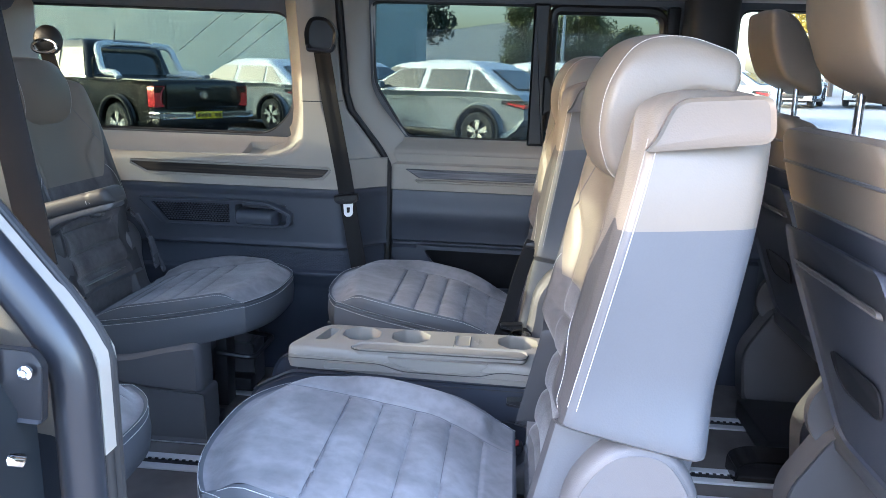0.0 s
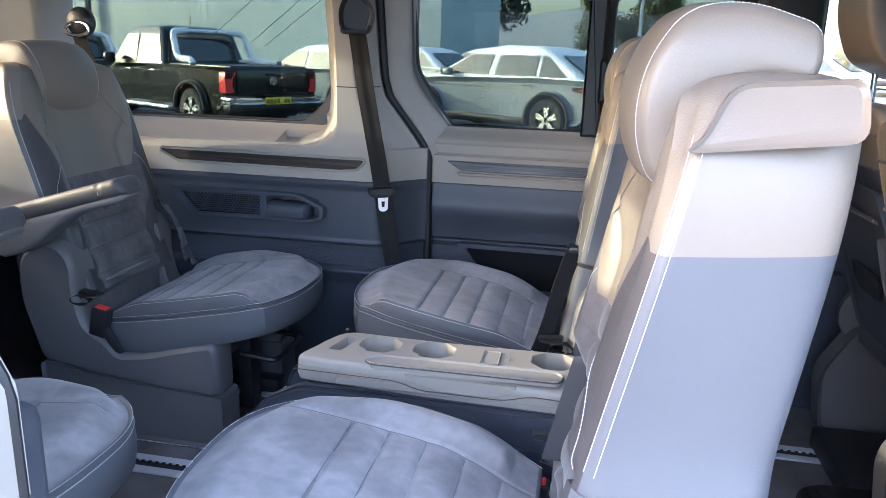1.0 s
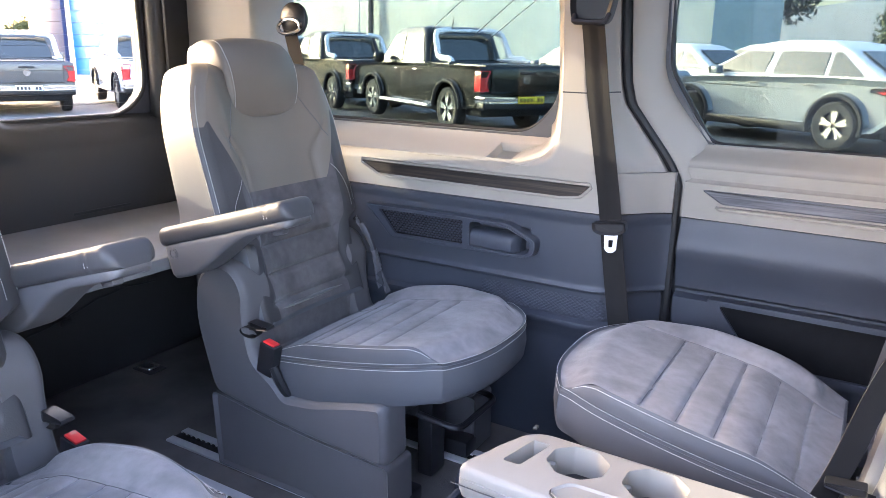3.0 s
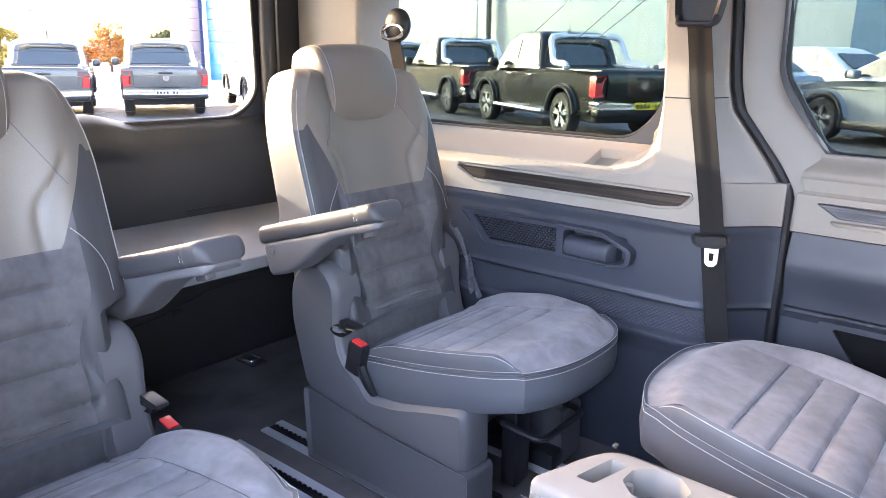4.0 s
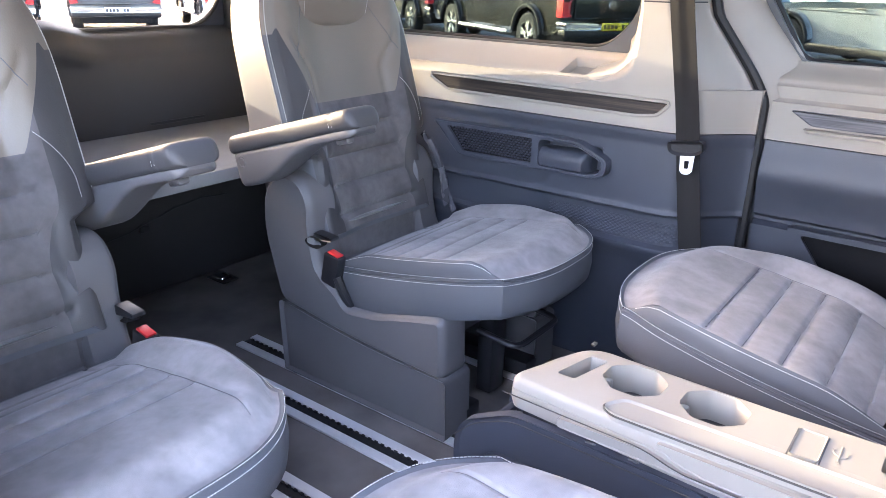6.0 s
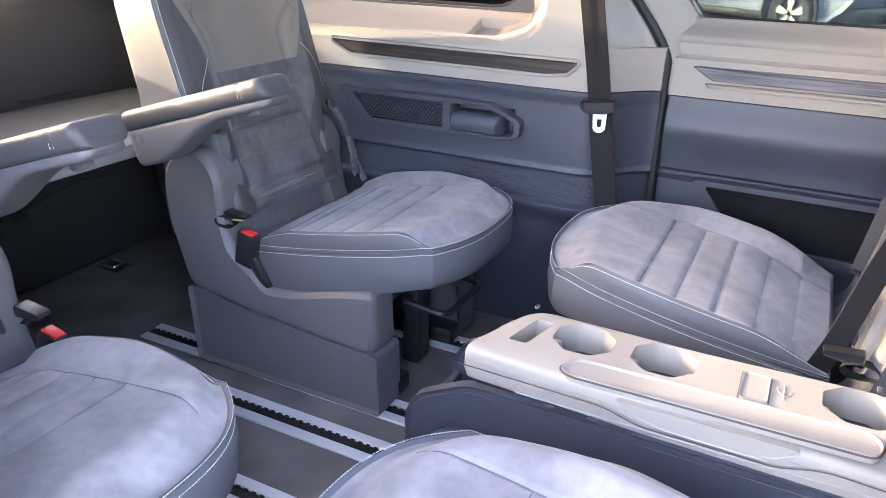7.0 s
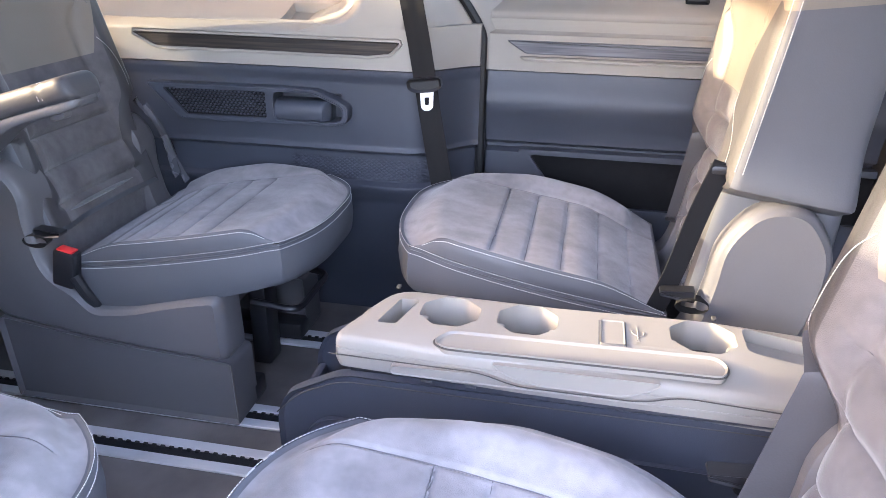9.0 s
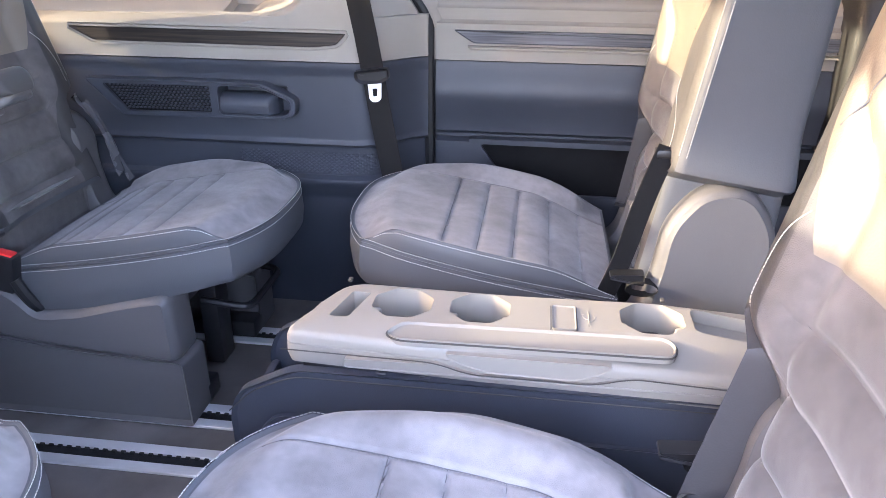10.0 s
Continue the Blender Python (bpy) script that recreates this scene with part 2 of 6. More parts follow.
ALU = material("aluminium", (0.72, 0.72, 0.73), 0.42, metal=0.35, grain=300, bump=0.03, vary=0.06)
CHROME = material("chrome", (0.75, 0.75, 0.76), 0.1, metal=1.0, bump=0.0, vary=0.03, rvary=0.03)
WEBBING = material("belt_webbing", (0.011, 0.0105, 0.011), 0.8, grain=1500, bump=0.4, vary=0.15, spec=0.25)
RED = material("red_button", (0.62, 0.03, 0.03), 0.4, bump=0.05, vary=0.05)
THREAD = material("white_thread", (0.55, 0.54, 0.52), 0.8, bump=0.0, vary=0.05)
RUBBER = material("rubber_black", (0.014, 0.014, 0.015), 0.55, grain=500, bump=0.1)
WOOD = wood_material("wood_strip", (0.012, 0.008, 0.0065), (0.058, 0.040, 0.031))
WOOD_SILVER = wood_material("wood_strip_silvered", (0.05, 0.05, 0.06), (0.17, 0.17, 0.19))
WHITE = material("white_plastic", (0.8, 0.8, 0.8), 0.4, bump=0.0, vary=0.04)
GLASS = glazing("window_glass", (0.195, 0.23, 0.225))
# For unseen front panes, darkened to keep light off the rear seat backs.
GLASS_FRONT = glazing("window_glass_front", (0.25, 0.27, 0.27))
GLASS_CLEAR = glazing("window_glass_clear", (0.62, 0.66, 0.65))
GLASS_REAR = glazing("window_glass_rear", (0.46, 0.47, 0.46))
GLASS_NEAR = glazing("window_glass_near", (0.85, 0.87, 0.87))
GLASS_ROOF_ADDED = glazing("added_roof_glass", (0.30, 0.30, 0.30))
FELT_BLACK = material("felt_black", (0.010, 0.010, 0.011), 0.98, grain=700, bump=0.5, vary=0.35, spec=0.1)
PLASTIC_DARK = material("plastic_charcoal", (0.026, 0.0245, 0.0245), 0.5, grain=900, bump=0.25, kind="cell", vary=0.1)
LEATHER_DARK = material("leather_charcoal", (0.048, 0.046, 0.048), 0.48, grain=420, bump=0.22, kind="cell", vary=0.06, spec=0.35)
SEAM_DARK = material("seam_dark", (0.09, 0.086, 0.09), 0.8, bump=0.0)
SATIN = material("belt_satin", (0.10, 0.10, 0.11), 0.26, grain=900, bump=0.2, vary=0.1, metal=0.2)
HEADLINER = material("headliner_grey", (0.44, 0.415, 0.385), 0.95, grain=1200, bump=0.4, vary=0.06)
# ---- the van: floor, rails, walls ----
MID = 1.505                       # the van's middle line
floor = thing("floor", "dark carpeted van floor with aluminium seat rails", "floor", kind="structure")
part("carpet", box(-2.10, 1.9, 0.78, 2.36, -0.05, 0.0, 0.003), CARPET, floor)


def rail(y, x0=-1.45, x1=1.2):
    """One aluminium seat rail: two flanges and a toothed black slot between them."""
    r = thing("seat_rail", "aluminium seat rail with a toothed black slot", "rail", "rails in the floor", "structure", pose(0, y, 0))
    bm = bmesh.new()
    for a, b in ((-0.036, -0.012), (0.012, 0.036)):
        add_box(bm, x0, x1, a, b, 0.0005, 0.007, 0.0015, 1)
    part("flange", bm, ALU, r)
    part("slot", box(x0, x1, -0.012, 0.012, 0.0004, 0.0022), PLASTIC_BLACK, r)
    bm, x = bmesh.new(), x0 + 0.01
    while x < x1 - 0.02:
        for s in (-1, 1):
            add_box(bm, x, x + 0.008, s * 0.0095 - 0.0025, s * 0.0095 + 0.0025, 0.002, 0.0062)
        x += 0.018
    tagged(part("teeth", bm, PLASTIC_BLACK, r), kind="stuff")
    return r


for yy in (MID - 0.55, MID - 0.105, MID + 0.105, MID + 0.24, MID + 0.55):
    rail(yy)


def wall(name, outer, holes, y0, y1, mat, label, edge=0.0):
    """An upright wall across y: a polygon of x, z with openings, from y0 to y1."""
    w = thing(name, label, "wall", kind="structure")
    bm = bmesh.new()
    rims = plate_with_holes(bm, outer, holes, lambda u, v: (u, y0, v))
    lows = [pull(bm, r, (0, y1 - y0, 0)) for r in rims]
    es = [bm.edges.get((r[i], r[(i + 1) % len(r)])) for r in lows for i in range(len(r))]
    bmesh.ops.triangle_fill(bm, use_beauty=True, edges=es)
    part("body_panel", bm, mat, w)
    return w


# far side, behind the trim: sheet metal with the window openings
QUARTER_WINDOW = round_poly([(-1.62, 0.765), (-0.80, 0.765), (-0.72, 0.85), (-0.735, 1.16), (-1.66, 1.17)], 0.05)
DOOR_WINDOW = round_poly([(-0.345, 0.772), (0.465, 0.772), (0.465, 1.20), (-0.47, 1.20), (-0.455, 0.94)], 0.03)
BODY = material("body_inner_metal", (0.08, 0.085, 0.095), 0.5, bump=0.05)
FRONT_WINDOW = round_poly([(0.67, 0.80), (1.95, 0.80), (1.80, 1.20), (0.67, 1.20)], 0.04)
far_wall = wall("wall_far", [(-2.2, -0.25), (2.3, -0.25), (2.3, 1.32), (-2.2, 1.32)], [QUARTER_WINDOW, DOOR_WINDOW, FRONT_WINDOW], 2.40, 2.46, BODY, "van side wall with two window openings")


def glass_pane(name, poly, y, label, mat=None):
    g = thing(name, label, "window", kind="structure")
    p = part("pane", prism(poly, "y", y, y + 0.004, 0), mat or GLASS, g)
    p.visible_shadow = False
    bm = bmesh.new()
    add_tube(bm, [(u, y - 0.002, v) for u, v in poly], 0.008, 6, True)
    part("rubber_seal", bm, RUBBER, g)
    return g


window_1 = glass_pane("window_1", QUARTER_WINDOW, 2.42, "tinted fixed rear side window with a black rubber seal")
window_6 = glass_pane("window_6", FRONT_WINDOW, 2.42, "front door window of the far side", GLASS_CLEAR)
window_2 = glass_pane("window_2", DOOR_WINDOW, 2.42, "sliding door window with a black rubber seal")

bm = bmesh.new()
for (xa, za), (xb, zb) in [((-0.902, 1.192), (-1.11, 1.029)), ((-0.827, 1.185), (-0.921, 1.129)), ((-0.758, 1.185), (-0.981, 1.01)), ((-0.74, 1.146), (-0.945, 0.994)), ((-0.842, 1.194), (-0.909, 1.15))]:
    add_tube(bm, [(xa, 2.4165, za), (xb, 2.4165, zb)], 0.0009, 5)
part("aerial_wire", bm, RUBBER, window_1, "fine black aerial wires on the glass")


def relief_panel(name, x0, x1, z0, z1, yfn, mat, parent, nx=60, nz=50, thick=0.03):
    bm = bmesh.new()
    add_slab(bm, lambda u, v: (x0 + (x1 - x0) * u, yfn(x0 + (x1 - x0) * u, z0 + (z1 - z0) * v), z0 + (z1 - z0) * v), nx, nz, (0, thick, 0))
    return part(name, bm, mat, parent)


# rear quarter trim, far side
quarter = thing("quarter_trim", "two-tone slate and beige plastic quarter panel trim", "trim", kind="structure")


def quarter_y(x, z):
    y = 2.195
    y += 0.115 * smoothstep(-0.565, -0.385, x) ** 1.6                       # turns out to the door seal
    ridge = 0.4335
    y += 0.014 * smoothstep(ridge + 0.004, ridge - 0.004, z) - 0.005 * math.exp(-((z - ridge - 0.006) / 0.006) ** 2)
    y += -0.016 * smoothstep(0.362, 0.352, z) * smoothstep(-0.40, -0.47, x) + 0.02 * smoothstep(0.352, 0.30, z)
    y += 0.035 * smoothstep(0.32, 0.0, z)
    y -= 0.006 * smoothstep(0.590, 0.615, z)
    y += 0.052 * smoothstep(-0.858, -0.846, x) * smoothstep(-0.690, -0.702, x) * smoothstep(0.499, 0.506, z) * smoothstep(0.567, 0.560, z)
    return y


relief_panel("lower_trim", -2.0, -0.392, 0.0, 0.622, quarter_y, PLASTIC, quarter, 200, 160)
# raised diamond grain on the band under the ridge
bm = bmesh.new()
row, z = 0, 0.368
while z < 0.418:
    x = -0.82 + (0.006 if row % 2 else 0.0)
    while x < -0.475:
        y = quarter_y(x, z)
        q = [bm.verts.new((x + a * 0.0048, y - 0.0002, z + b * 0.0030)) for a, b in ((-1, 0), (0, -1), (1, 0), (0, 1))]
        c = bm.verts.new((x, y - 0.0022, z))
        for k in range(4):
            bm.faces.new((q[k], q[(k + 1) % 4], c))
        x += 0.012
    z += 0.0042
    row += 1
tagged(part("grain_band", bm, PLASTIC, quarter, smooth=False), kind="stuff")


def quarter_up_y(x, z):
    y = 2.188 + 0.115 * smoothstep(-0.565, -0.385, x) ** 1.6
    return y + 0.03 * smoothstep(0.695, 0.72, z) * smoothstep(-0.72, -0.80, x)


relief_panel("upper_trim", -2.0, -0.392, 0.6245, 0.716, quarter_up_y, BEIGE_TRIM, quarter, 90, 18)
# sill below the window: a ledge running out to the glass
bm = bmesh.new()


def sill_pt(u, v):
    """The ledge, with a small tray sunk into its end."""
    x, y = -2.0 + 1.31 * u, 2.214 + 0.205 * v
    z = 0.7155 + 0.044 * smoothstep(0.0, 0.9, v)
    tray = smoothstep(-0.846, -0.838, x) * smoothstep(-0.712, -0.720, x) * smoothstep(2.244, 2.249, y) * smoothstep(2.334, 2.329, y)
    return x, y, z - 0.020 * tray


add_slab(bm, sill_pt, 220, 50, (0, 0, -0.03))
part("window_sill", bm, BEIGE_TRIM, quarter)
# the pillar: a broad beige face between the two windows
PILLAR_X = ((0.690, -0.80), (0.706, -0.775), (0.716, -0.725), (0.728, -0.690), (0.750, -0.664), (0.79, -0.649), (0.86, -0.643), (0.95, -0.646), (1.07, -0.655), (1.32, -0.68))
SEAL_X = ((0.69, -0.405), (0.72, -0.420), (0.75, -0.440), (0.811, -0.489), (0.862, -0.530), (0.91, -0.544), (0.957, -0.550), (1.07, -0.560), (1.32, -0.585))


def along(table, z):
    for (z0, x0), (z1, x1) in zip(table, table[1:]):
        if z <= z1:
            return x0 + (x1 - x0) * max(0.0, (z - z0) / (z1 - z0))
    return table[-1][1]


def pillar_pt(u, v):
    z = 0.692 + v * 0.62
    xa, xb = along(PILLAR_X, z), along(SEAL_X, z) + 0.004
    x = xa + (xb - xa) * u
    y = 2.186 + 0.035 * v + 0.115 * smoothstep(0.55, 1.0, u) ** 1.6 + 0.02 * (1 - smoothstep(0.0, 0.10, u)) * smoothstep(0.0, 0.1, v) + 0.006 * (1 - smoothstep(0.0, 0.045, v))
    return x, y, z


bm = bmesh.new()
add_slab(bm, pillar_pt, 30, 60, (0, 0.02, 0))
part("pillar_trim", bm, BEIGE_TRIM, quarter)
# reveal from the pillar back to the glass
bm = bmesh.new()


def reveal_pt(u, v):
    x, y, z = pillar_pt(0, v)
    return x - 0.085 * u * smoothstep(0.0, 0.12, v), y + (2.415 - y) * u, z + 0.045 * u * (1 - smoothstep(0.03, 0.25, v))


add_slab(bm, reveal_pt, 8, 60, (0.012, 0, 0))
part("window_reveal", bm, BEIGE_TRIM, quarter)
bm = bmesh.new()
add_slab(bm, lambda u, v: Vector(pillar_pt(0.02 + 0.96 * u, (0.8865 + 0.0028 * v - 0.692) / 0.62)) + Vector((0, -0.0007, 0)), 24, 1, (0, 0.0006, 0))
part("trim_joint", bm, PLASTIC_BLACK, quarter)

# wood strip let into the trim
strip = round_poly([(-1.182, 0.688), (-0.550, 0.685), (-0.572, 0.662), (-0.62, 0.656), (-1.125, 0.659)], 0.006, 3)
part("strip_frame", prism(inset_poly(strip, -0.008), "y", 2.196, 2.1845, 0.003), BEIGE_TRIM, quarter)
part("wood_strip", prism(strip, "y", 2.196, 2.182, 0.002), WOOD, quarter, "dark open-grain wood strip")

# handle panel: vent grille and a scooped pocket
frame_poly = round_poly([(-1.16, 0.578), (-0.86, 0.580), (-0.74, 0.578), (-0.665, 0.545), (-0.668, 0.508), (-0.70, 0.497), (-1.075, 0.494)], 0.012, 3)
grille_poly = round_poly([(-1.115, 0.566), (-0.862, 0.568), (-0.862, 0.508), (-1.062, 0.506)], 0.004, 2)
pocket_poly = round_poly([(-0.842, 0.570), (-0.745, 0.568), (-0.68, 0.540), (-0.682, 0.512), (-0.71, 0.505), (-0.842, 0.506)], 0.012, 3)
bm = bmesh.new()
rims = plate_with_holes(bm, frame_poly, [grille_poly, pocket_poly], lambda u, v: (u, 2.168, v))
pull(bm, rims[0], (0, 0.034, 0)), pull(bm, rims[1], (0, 0.008, 0)), pull(bm, rims[2], (0, 0.058, 0))
part("handle_frame", bm, PLASTIC, quarter)
part("frame_rim", tube([(u, 2.168, v) for u, v in inset_poly(frame_poly, 0.002)], 0.0022, 6, True), PLASTIC, quarter)
part("pocket_rim", tube([(u, 2.168, v) for u, v in inset_poly(pocket_poly, -0.0015)], 0.0018, 6, True), PLASTIC, quarter)
part("grille_backing", prism(grille_poly, "y", 2.180, 2.176, 0), FELT_BLACK, quarter)
part("pocket", prism(inset_poly(pocket_poly, -0.002), "y", 2.228, 2.2245, 0), PLASTIC, quarter)
# a rounded grip filling the lower part of the pocket, open above and at its end
bm, rings = bmesh.new(), []
for k in range(17):
    x = -0.842 + 0.128 * k / 16
    e = smoothstep(-0.714, -0.728, x)
    rings.append([(x, y + 0.02 * (1 - e), z) for z, y in ((0.503, 2.226), (0.503, 2.178), (0.508, 2.172), (0.524, 2.170), (0.538, 2.173), (0.548, 2.182), (0.551, 2.196), (0.549, 2.226))])
part("pull_grip", add_loft(bm, rings), PLASTIC, quarter)
bm = bmesh.new()
row = 0
gz = 0.512
while gz < 0.566:
    x = -1.11 + (0.005 if row % 2 else 0)
    while x < -0.866:
        if x > -1.112 + (0.566 - gz) * 0.86:
            add_box(bm, x, x + 0.0052, 2.1705, 2.176, gz, gz + 0.0034)
        x += 0.0095
    gz += 0.0062
    row += 1
tagged(part("grille_web", bm, PLASTIC, quarter), kind="stuff")

# black seal round the sliding door opening
SEAL = [(-0.390, 2.318, 0.0), (-0.390, 2.318, 0.45)] + [(along(SEAL_X, z) + 0.014, 2.322 + 0.03 * (z - 0.6), z) for z in [0.6 + 0.012 * k for k in range(60)]]
seal = thing("door_seal", "black rubber seal round the sliding door opening", "seal", kind="structure")
part("rubber", tube(SEAL, 0.0105, 8), RUBBER, seal)

# sliding door, far side
door = thing("door_1", "closed sliding door with slate and beige trim", "door", kind="structure")


def door_y(x, z):
    y = 2.335
    y += 0.020 * smoothstep(0.446, 0.436, z) - 0.022 * smoothstep(0.428, 0.420, z)
    y += 0.02 * smoothstep(0.10, 0.0, z)
    y -= 0.020 * math.exp(-((z - 0.54) / 0.05) ** 2)
    return y


relief_panel("door_lower", -0.376, 0.80, 0.0, 0.6105, door_y, PLASTIC, door, 40, 160)


def door_up_y(x, z):
    y = 2.330 + 0.012 * smoothstep(0.695, 0.70, z) + 0.006 * smoothstep(0.728, 0.732, z)
    return y + 0.045 * smoothstep(0.735, 0.775, z)


relief_panel("door_upper", -0.376, 0.80, 0.613, 0.775, door_up_y, BEIGE_TRIM, door, 20, 40)
bm = bmesh.new()


def door_edge(u, v):
    z = 0.613 + v * 0.70
    xa = along(SEAL_X, z) + 0.024 + 0.004 * v
    xb = -0.300 - 0.155 * smoothstep(0.10, 0.50, v)
    return xa + (xb - xa) * u, 2.330 + 0.075 * u ** 1.5 + 0.02 * v, z


add_slab(bm, door_edge, 12, 40, (0, 0.02, 0))
part("door_pillar_trim", bm, BEIGE_TRIM, door)
part("door_wood_strip", prism(round_poly([(-0.337, 0.681), (0.70, 0.681), (0.70, 0.654), (-0.29, 0.652)], 0.008, 3), "y", 2.34, 2.324, 0.002), WOOD_SILVER, door, "silvered wood strip")
part("strip_lip", prism(round_poly([(-0.305, 0.647), (0.70, 0.649), (0.70, 0.640), (-0.295, 0.638)], 0.004, 2), "y", 2.34, 2.314, 0.003), BEIGE_TRIM, door)
bm = bmesh.new()
rims = plate_with_holes(bm, round_poly([(-0.30, 0.432), (0.75, 0.432), (0.75, 0.28), (-0.185, 0.28)], 0.01, 2), [round_poly([(-0.270, 0.420), (0.72, 0.416), (0.72, 0.30), (-0.182, 0.30)], 0.012, 3)], lambda u, v: (u, 2.316, v))
pull(bm, rims[0], (0, 0.03, 0)), pull(bm, rims[1], (0, 0.016, 0))
part("door_pocket", bm, PLASTIC, door)
part("pocket_lining", prism([(-0.276, 0.424), (0.73, 0.420), (0.73, 0.295), (-0.178, 0.295)], "y", 2.330, 2.327, 0), FELT_BLACK, door, "black felt pocket lining")
part("window_divider", prism(round_poly([(0.047, 0.765), (0.098, 0.765), (0.098, 1.2), (0.047, 1.2)], 0.004, 2), "y", 2.412, 2.378, 0.006), PLASTIC_BLACK, door, "black window divider")
part("window_latch", prism(round_poly([(0.088, 0.86), (0.118, 0.875), (0.118, 0.95), (0.105, 0.985), (0.088, 0.985)], 0.008, 3), "y", 2.40, 2.368, 0.006), PLASTIC_BLACK, door)
bm = bmesh.new()
add_tube(bm, bend([(0.108, 2.405, 1.14), (0.108, 2.405, 0.80), (0.448, 2.405, 0.80), (0.448, 2.405, 1.185), (0.108, 2.405, 1.185), (0.108, 2.405, 1.13)], 0.05), 0.016, 8)
part("inner_frame", bm, PLASTIC_BLACK, door)
part("front_frame", box(0.452, 0.492, 2.38, 2.41, 0.77, 1.2, 0.01), PLASTIC_BLACK, door)

# pillar behind the far front seat
pb = thing("pillar_front", "black and grey pillar trim beside the front seat", "trim", kind="structure")
part("pillar_cover", box(0.495, 0.635, 2.25, 2.40, 0.0, 1.3, 0.03, 3), PLASTIC_DARK, pb)

# roof
ceiling = thing("ceiling", "grey fabric headliner", "ceiling", kind="structure")
bm = bmesh.new()
# Opening for an unseen roof pane, added to brighten the cabin from above.
ROOF_HOLE = round_poly([(-1.30, 0.98), (0.62, 0.98), (0.62, 2.03), (-1.30, 2.03)], 0.06)
rims = plate_with_holes(bm, [(-2.02, 0.56), (2.3, 0.56), (2.3, 2.46), (-2.02, 2.46)], [ROOF_HOLE], lambda u, v: (u, v, 1.30))
lows = [pull(bm, r, (0, 0, 0.06)) for r in rims]
bmesh.ops.triangle_fill(bm, use_beauty=True, edges=[bm.edges.get((r[i], r[(i + 1) % len(r)])) for r in lows for i in range(len(r))])
part("headliner", bm, HEADLINER, ceiling, smooth=False)
added_roof_glass = thing("added_roof_window", "unseen tinted roof opening added to light the cabin", "window", kind="structure")
part("pane", prism(ROOF_HOLE, "z", 1.335, 1.340, 0), GLASS_ROOF_ADDED, added_roof_glass)
part("roof_rail_far", box(-2.2, 2.3, 2.30, 2.40, 1.215, 1.305, 0.03, 3), HEADLINER, ceiling)

# near side: open doorway, rear quarter with its window, pillars
def mirror_y(y):
    return 2 * MID - y


NEAR_WINDOW = round_poly([(-1.66, 0.78), (-0.80, 0.78), (-0.73, 0.85), (-0.74, 1.18), (-1.68, 1.18)], 0.05)
near = wall("wall_near", [(-2.0, -0.25), (-0.45, -0.25), (-0.45, 0.66), (-0.50, 0.76), (-0.575, 0.86), (-0.62, 1.32), (-2.0, 1.32)], [NEAR_WINDOW], 0.56, 0.62, material("body_paint_black", (0.010, 0.012, 0.014), 0.35, bump=0, coat=0.5), "van side wall with a window opening beside the doorway")
NEAR_FRONT = round_poly([(0.93, 0.80), (1.95, 0.80), (1.80, 1.20), (0.93, 1.20)], 0.04)
front_door = wall("wall_near_front", [(0.74, -0.25), (2.3, -0.25), (2.3, 1.32), (0.74, 1.32)], [NEAR_FRONT], 0.56, 0.66, BODY, "closed front door and pillar beside the doorway")
glass_pane("window_7", NEAR_FRONT, 0.60, "front door window of the entry side", GLASS_FRONT)
# Unseen pane kept almost clear so that more light reaches the near seat.
near_glass = thing("window_3", "unseen rear side window of the entry side, left nearly clear", "window", kind="structure")
part("pane", prism(NEAR_WINDOW, "y", 0.588, 0.592, 0), GLASS_NEAR, near_glass).visible_shadow = False
near_trim = thing("quarter_trim", "slate plastic quarter panel trim beside the doorway", "trim", kind="structure")
part("lower_trim", box(-2.0, -0.47, 0.70, 0.80, 0.0, 0.62, 0.02, 3), PLASTIC, near_trim)
part("upper_trim", box(-2.0, -0.62, 0.72, 0.80, 0.624, 0.745, 0.015, 3), BEIGE_TRIM, near_trim)
part("window_sill", box(-2.0, -0.70, 0.60, 0.73, 0.735, 0.755, 0.008), BEIGE_TRIM, near_trim)
part("sill_step", box(-0.44, 1.1, 0.58, 0.78, -0.25, -0.004, 0.01), PLASTIC, near_trim)
part("roof_rail_near", box(-2.0, 2.3, 0.56, 0.70, 1.22, 1.31, 0.02, 2), HEADLINER, near_trim)
bm = bmesh.new()


def near_edge(u, v):
    z = 0.585 + v * 0.72
    x = along(SEAL_X, z) + 0.002
    return x - 0.20 * u, 0.690 + 0.035 * smoothstep(0.0, 0.5, u), z


add_slab(bm, near_edge, 10, 60, (0, -0.034, 0))
part("doorway_trim", bm, BEIGE_TRIM, near_trim, "pale beige doorway edge trim")
near_seal = thing("door_seal", "dark rubber seal round the open doorway", "seal", kind="structure")
NEAR_SEAL = [(along(SEAL_X, z) - 0.004, 0.664, z) for z in [0.02 + 0.02 * k for k in range(64)]]
part("rubber", tube([(x - 0.006, y + 0.012, z) for x, y, z in NEAR_SEAL], 0.010, 10), RUBBER, near_seal)
part("rubber_lip", tube([(x + 0.004, y + 0.018, z) for x, y, z in NEAR_SEAL], 0.006, 8), RUBBER, near_seal)
part("flange", tube([(x - 0.012, y - 0.022, z) for x, y, z in NEAR_SEAL], 0.022, 12), material("seal_rubber_grey", (0.016, 0.017, 0.021), 0.33, bump=0.05), near_seal)
striker = thing("door_striker", "black latch plate with a steel bracket on the jamb", "latch")
part("plate", prism(round_poly([(-0.474, 0.652), (-0.424, 0.650), (-0.418, 0.71), (-0.428, 0.724), (-0.474, 0.726)], 0.006, 3), "y", 0.600, 0.592, 0.003), PLASTIC_BLACK, striker)
